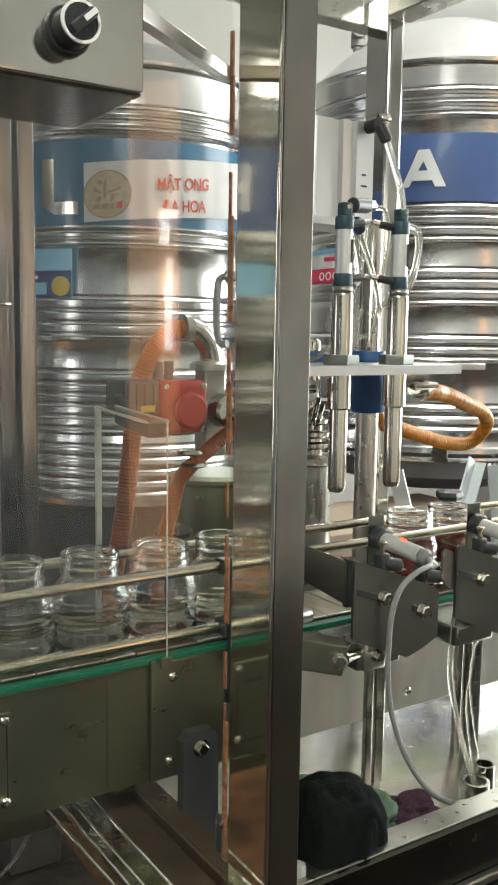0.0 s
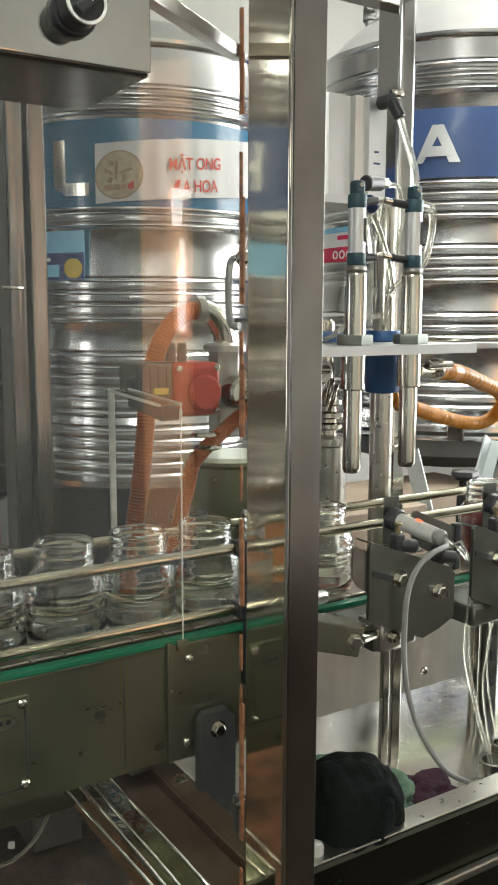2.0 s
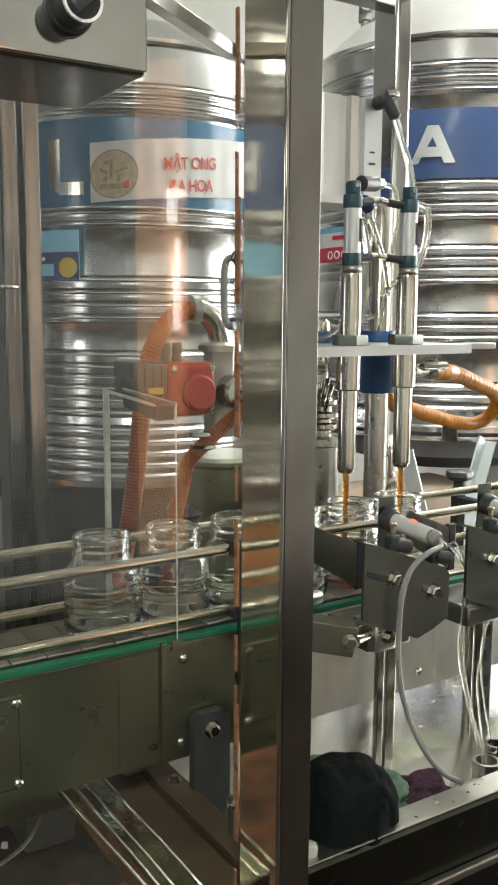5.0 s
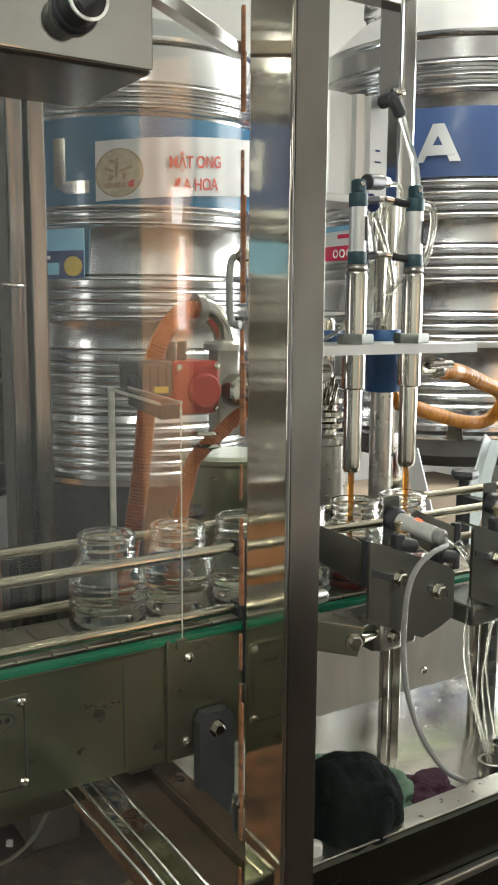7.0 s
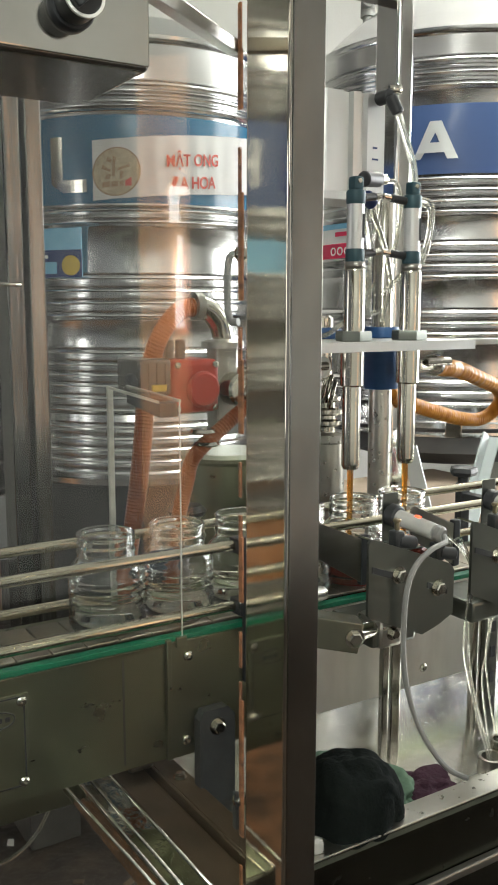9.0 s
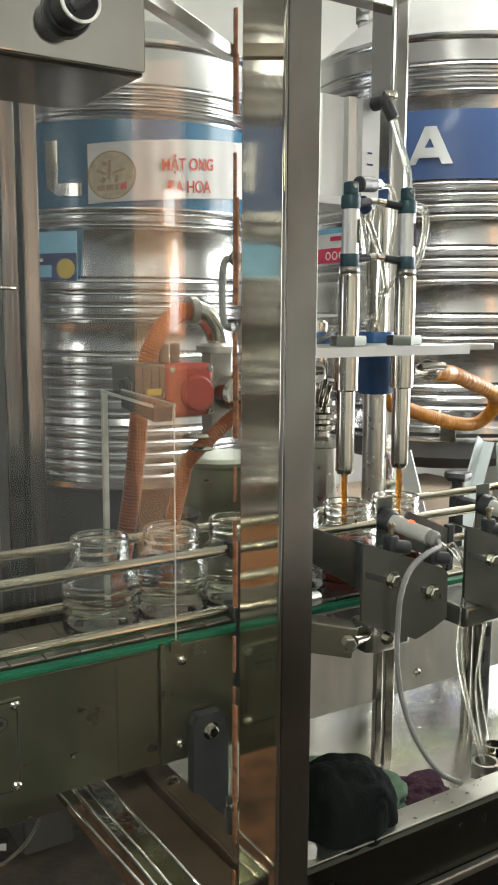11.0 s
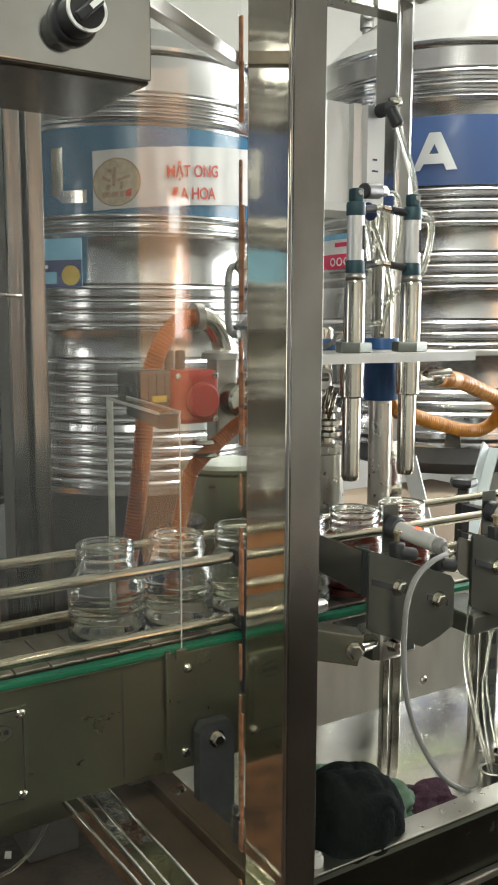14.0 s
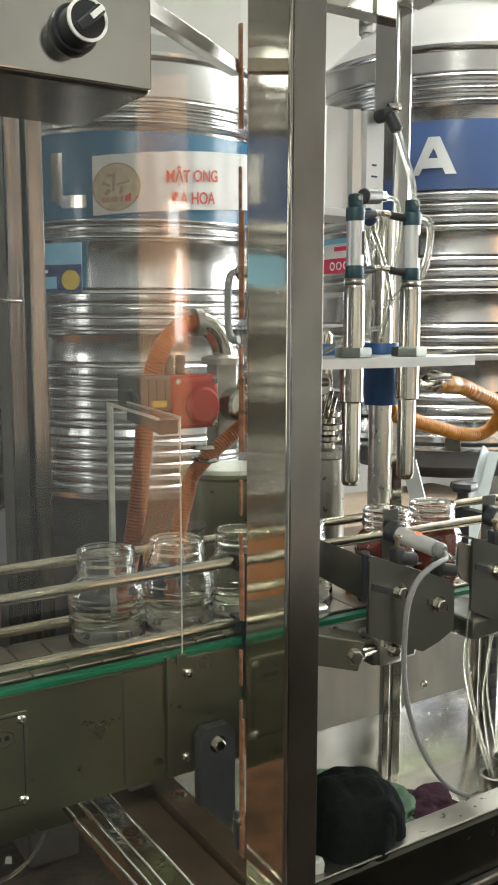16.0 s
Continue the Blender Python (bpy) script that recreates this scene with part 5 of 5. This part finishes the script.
# ---- drip pan and what lies in it ----
def drip_pan():
    t = thing("drip_pan", "wet stainless drip pan with a raised front lip", "drip pan")
    part("floor", prism([(0.66, 0.648), (0.66, 0.656), (1.10, 0.694), (1.10, 0.686)], "x", 0.44, 1.9), STEEL_PAN, t, "wet sloping pan floor")
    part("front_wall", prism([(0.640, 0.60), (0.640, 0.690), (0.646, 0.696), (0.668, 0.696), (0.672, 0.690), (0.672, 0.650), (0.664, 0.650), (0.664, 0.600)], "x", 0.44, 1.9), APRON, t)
    part("lip_top", box(0.44, 1.9, 0.6405, 0.6715, 0.6962, 0.6985, bev=0.0008), STEEL, t)
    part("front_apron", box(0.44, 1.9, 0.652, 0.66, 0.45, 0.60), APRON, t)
    part("lip", box(0.44, 1.9, 0.630, 0.6395, 0.618, 0.628, bev=0.002), STEEL_H, t)
    part("back_wall", box(0.44, 1.9, 1.10, 1.106, 0.652, 0.76), STEEL, t)
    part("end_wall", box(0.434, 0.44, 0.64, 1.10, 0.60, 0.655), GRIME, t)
    for x, y in ((0.50, 0.70), (0.50, 1.05), (1.8, 0.70), (1.8, 1.05)):
        part("leg", box(x, x + 0.03, y, y + 0.03, 0, 0.652, bev=0.002), STEEL, t)
    rnd = random.Random(7)
    for i in range(16):
        x, y = rnd.uniform(0.78, 1.25), rnd.uniform(0.75, 1.0)
        r = rnd.uniform(0.0015, 0.0035)
        m = Matrix.Translation((x, y, 0.656 + (y - 0.66) * 0.0864)) @ Matrix.Diagonal((rnd.uniform(0.7, 1.7), 1, 1, 1))
        part("droplet", lathe([(r, 0), (r * 0.8, r * 0.22), (r * 0.35, r * 0.34)], 12, m), WATER, t)


def crumple(name, label, mat, c, s, seed, fold=0.25, box_power=1.0, crease=0.0):
    """A heap of cloth: a domed, folded, closed lump standing on its base."""
    bm = bmesh.new()
    bmesh.ops.create_icosphere(bm, subdivisions=5, radius=1.0)
    for v in bm.verts:
        p = v.co.copy()
        p = Vector([math.copysign(abs(c) ** box_power, c) for c in p])
        q = Vector((p.x * 1.3 + seed, p.y * 1.3, p.z * 0.9))
        k = 1 + fold * noise.noise(q * 1.5) + fold * 0.4 * (1 - abs(noise.noise(q * 3.1)) * 2) * 0.5 + 0.02 * noise.noise(q * 14)
        k -= crease * max(0.0, 1 - abs(noise.noise(q * 1.1 + Vector((3, 1, seed)))) * 9)
        p = p * k
        if p.z < -0.55:
            p.z = -0.55 + (p.z + 0.55) * 0.1
        v.co = Vector((c[0] + p.x * s[0], c[1] + p.y * s[1], c[2] + (p.z + 0.6) * s[2]))
    for f in bm.faces:
        f.smooth = True
    return solid(name, bm, mat, label, "cloth", "", "", 80)


def loose_things():
    crumple("black_cloth", "bundled black cloth on the pan's edge", CLOTH, (0.556, 0.690, 0.672), (0.053, 0.047, 0.056), 27.0, 0.13, 0.78, 0.06)
    crumple("green_cloth", "pale green rag in the drip pan", GREEN_CLOTH, (0.648, 0.726, 0.660), (0.036, 0.030, 0.022), 8.0, 0.6)
    crumple("green_cloth", "pale green rag in the drip pan", GREEN_CLOTH, (0.594, 0.795, 0.668), (0.026, 0.022, 0.022), 5.0, 0.6)
    crumple("purple_cloth", "purple terry cloth in the drip pan", PURPLE_CLOTH, (0.696, 0.722, 0.658), (0.038, 0.030, 0.016), 12.0, 0.5)
    t = thing("hose_fitting", "steel hose fittings standing in the drip pan", "fitting", "fittings")
    part("socket", lathe([(0.017, 0), (0.017, 0.028), (0.013, 0.028), (0.013, 0.010)], 20, Matrix.Translation((0.793, 0.709, 0.660)), True), STEEL, t)
    part("socket", lathe([(0.013, 0), (0.013, 0.036), (0.010, 0.036), (0.010, 0.012)], 20, Matrix.Translation((0.822, 0.722, 0.661)), True), CHROME, t)
    part("base", box(0.753, 0.774, 0.69, 0.712, 0.658, 0.672, bev=0.003), STEEL, t)
    for p in ([(0.735, 0.735, 0.955), (0.769, 0.75, 0.954), (0.777, 0.74, 0.921), (0.773, 0.74, 0.872), (0.781, 0.75, 0.81), (0.785, 0.735, 0.75), (0.789, 0.707, 0.675)],
              [(0.735, 0.738, 0.965), (0.764, 0.74, 0.94), (0.793, 0.74, 0.897), (0.814, 0.74, 0.836), (0.815, 0.75, 0.773), (0.803, 0.732, 0.73), (0.796, 0.710, 0.675)],
              [(0.735, 0.737, 0.960), (0.766, 0.745, 0.945), (0.782, 0.74, 0.905), (0.780, 0.742, 0.86), (0.790, 0.75, 0.80), (0.791, 0.735, 0.745), (0.793, 0.706, 0.675)],
              [(0.868, 0.76, 0.90), (0.848, 0.76, 0.857), (0.831, 0.76, 0.804), (0.834, 0.755, 0.739), (0.822, 0.722, 0.675)]):
        solid("air_tube", tube(p, 0.0013, 8, 0.008), AIR, "clear plastic air tube hanging to the pan", "air tube", "air tubes")
    t = thing("slotted_post", "slotted steel upright beside the gate", "upright")
    part("upright", box(0.865, 0.885, 0.79, 0.794, 0.66, 0.87, bev=0.001), DARK_STEEL, t)
    for k in range(4):
        part("slot", box(0.871, 0.879, 0.7885, 0.7898, 0.70 + k * 0.035, 0.715 + k * 0.035), BLACK, t)
    t = solid("stopper", lathe([(0.008, 0), (0.0085, 0.007), (0.007, 0.0105), (0.003, 0.012)], 18, Matrix.Translation((0.487, 0.656, 0.6985))), SENSOR, "small grey plastic stopper on the pan's edge", "stopper")
    # behind
    # sheet added out of view so the front post mirrors an orange-brown floor
    solid("reflected_sheet", box(-1.1, 0.25, 1.35, 2.3, 0.0, 0.008, bev=0.002), SHEET, "orange-brown stained sheet added out of view for the post reflection", "cardboard sheet")
    solid("cardboard_box", box(1.45, 1.85, 1.95, 2.25, 0.0, 0.66, bev=0.004), KRAFT, "brown cardboard box under the tanks", "cardboard box")
    solid("cardboard_box", box(1.95, 2.5, 2.25, 2.6, 0.0, 0.60, bev=0.004), KRAFT, "brown cardboard box under the tanks", "cardboard box")
    solid("wooden_board", box(3.95, 4.28, YN - 0.03, YN - 0.002, 3.0 - 0.16, 2.99, bev=0.003), WOOD, "orange wooden board high on the wall", "wooden board")
    solid("floor_block", box(0.58, 0.70, 1.86, 2.00, 0.0, 0.12, bev=0.006), GREY_CAST, "dark grey block on the floor by the tank", "block")
    solid("drain_tube", tube([(0.414, 1.2, 0.70), (0.412, 1.2, 0.60), (0.4068, 1.2, 0.5149), (0.3937, 1.2, 0.4798), (0.3741, 1.2, 0.4543), (0.351, 1.2, 0.440), (0.3294, 1.2, 0.4344), (0.26, 1.21, 0.43), (0.2, 1.25, 0.30), (0.17, 1.3, 0.006)], 0.0032, 8), AIR, "clear plastic drain tube hanging under the conveyor", "drain tube")
    rnd = random.Random(11)
    for x, y in ((0.549, 1.921), (0.63, 1.70), (0.585, 1.66), (0.72, 1.64)):
        a, w = rnd.uniform(0, 3), rnd.uniform(0.008, 0.02)
        bm = prism([(-w, -w * 0.4), (w * 0.7, -w * 0.6), (w, w * 0.3), (-w * 0.6, w * 0.6)], "z", 0.0, 0.003)
        bm.transform(pose(x, y, 0.0, 0, 0, math.degrees(a)))
        solid("floor_scrap", bm, WHITE if x < 0.55 else GRIME, "small scrap of paper on the dirty floor", "scrap", "floor scraps")
    t = thing("bucket", "white plastic bucket on the floor under the machine", "bucket")
    part("body", lathe([(0.11, 0.0), (0.135, 0.36), (0.142, 0.365), (0.142, 0.38), (0.132, 0.38), (0.108, 0.012)], 36, Matrix.Translation((0.99, 1.86, 0))), WHITE, t)
    cx, cy, R = RIGHT_TANK
    t = thing("label_card", "pink and white sticker on the tank", "sticker")
    face = math.atan2(-cy, -cx)
    u0, u1, z0, z1 = -0.59, -0.38, 1.425, 1.555
    part("sheet", wrap(patch(u0, u1, z0, z1, 0.020, 0.004, 10), cx, cy, R, face), WHITE, t)
    part("lower_field", wrap(patch(u0, u1, z0, z0 + 0.055, 0.022, 0.002, 10), cx, cy, R, face), PINK, t)
    part("upper_field", wrap(patch(u0, u1, z1 - 0.02, z1, 0.022, 0.002, 10), cx, cy, R, face), PALE_BLUE, t)
    part("bar", wrap(patch(u1 - 0.09, u1 - 0.02, z0 + 0.082, z0 + 0.098, 0.0225, 0.002, 6), cx, cy, R, face), PINK, t)
    for k in range(3):
        part("ring", wrap(disc(u1 - 0.02 - k * 0.04, z0 + 0.026, 0.016, 0.0245, 0.002, 20, 0.011), cx, cy, R, face), WHITE, t)


STEEL_PAN = material("wet_pan_steel", (0.80, 0.79, 0.755), (0.66, 0.65, 0.62), 0.22, 1, 6, (1, 2, 1), 0.00006, 45, 0.6)
WATER = material("water", (0.9, 0.9, 0.88), None, 0.03, 0, 5, trans=1.0, ior=1.33)
KNOB = (0.1812, 1.3795)
QUEUE = (0.814, 0.731, 0.643, 0.556, 0.468, 0.379)
FILLED = (0.855 + 0.266, 0.935 + 0.266)

struts()
machine_frame()
acrylic_door()
control_box()
guard()
actuator()
hoses()
pump_vessel()
filling_head()
nozzle(0.724)
nozzle(0.819)
lift_cylinder()
air_tubes()
arm()
gate(0.602, "slotted steel jar gate beside the post")
gate(0.757, "slotted steel jar gate further along the conveyor")
entry_blade = blade(0.602, "entry gate blade with a black tip")
exit_blade = blade(0.757, "exit gate blade with a black tip")
sensor()
sensor(0.168)
drip_pan()
loose_things()
streams = [stream(0.724), stream(0.819)]
queue, filled = jars()
guide_rails()
conveyor()
slat_chain = chain()


# ---- what moves ----
def motions():
    run = [(0, -0.266), (0.75, -0.219), (1.5, -0.172), (2.5, -0.105), (3.5, -0.040), (4.0, -0.009), (4.2, 0), (4.4, 0), (10, 0), (15.0, 0), (15.15, 0.004), (15.5, 0.025), (16.0, 0.056)]
    held = [(t, min(d, 0)) for t, d in run]
    walk(slat_chain, [(t, pose(d, 0, BELT_Z)) for t, d in run])
    for i, (jar, honey) in enumerate(queue):
        walk(jar, [(t, pose(QUEUE[i] + d, JAR_Y, BELT_Z)) for t, d in (run if i < 2 else held)])
        if honey:
            end = (13.0, 13.4)[1 - i]
            walk(honey, [(0, pose(0, 0, -0.082)), (4.6, pose(0, 0, -0.082)), (5.0, pose(0, 0, -0.078)), (9.0, pose(0, 0, -0.040)), (end, pose(0, 0, -0.004)), (14.0, pose(0, 0, -0.003)), (16.0, pose(0, 0, -0.003))])
    for x, jar in zip(FILLED, filled):
        walk(jar, [(t, pose(x + d, JAR_Y, BELT_Z)) for t, d in run])
    for x, ob, end in ((0.724, streams[0], 12.6), (0.819, streams[1], 13.4)):
        up, pour, gone = pose(x, JAR_Y, 1.035), pose(x, JAR_Y, 0.886), pose(x, JAR_Y, 0.745)
        walk(ob, [(0, up), (4.5, up), (4.9, pour), (8.0, pour), (end - 0.1, pour), (end + 0.25, gone), (15.0, gone), (16.0, gone)])
    inn, out = pose(0, 0.002, 0), pose(-0.023, -0.1012, 0)
    walk(entry_blade, [(0, inn), (1.42, inn), (1.58, out), (3.0, out), (4.3, out), (4.6, inn), (10, inn), (16, inn)])
    walk(exit_blade, [(0, out), (1.1, out), (1.35, inn), (10, inn), (13.3, inn), (13.55, out), (16, out)])


motions()
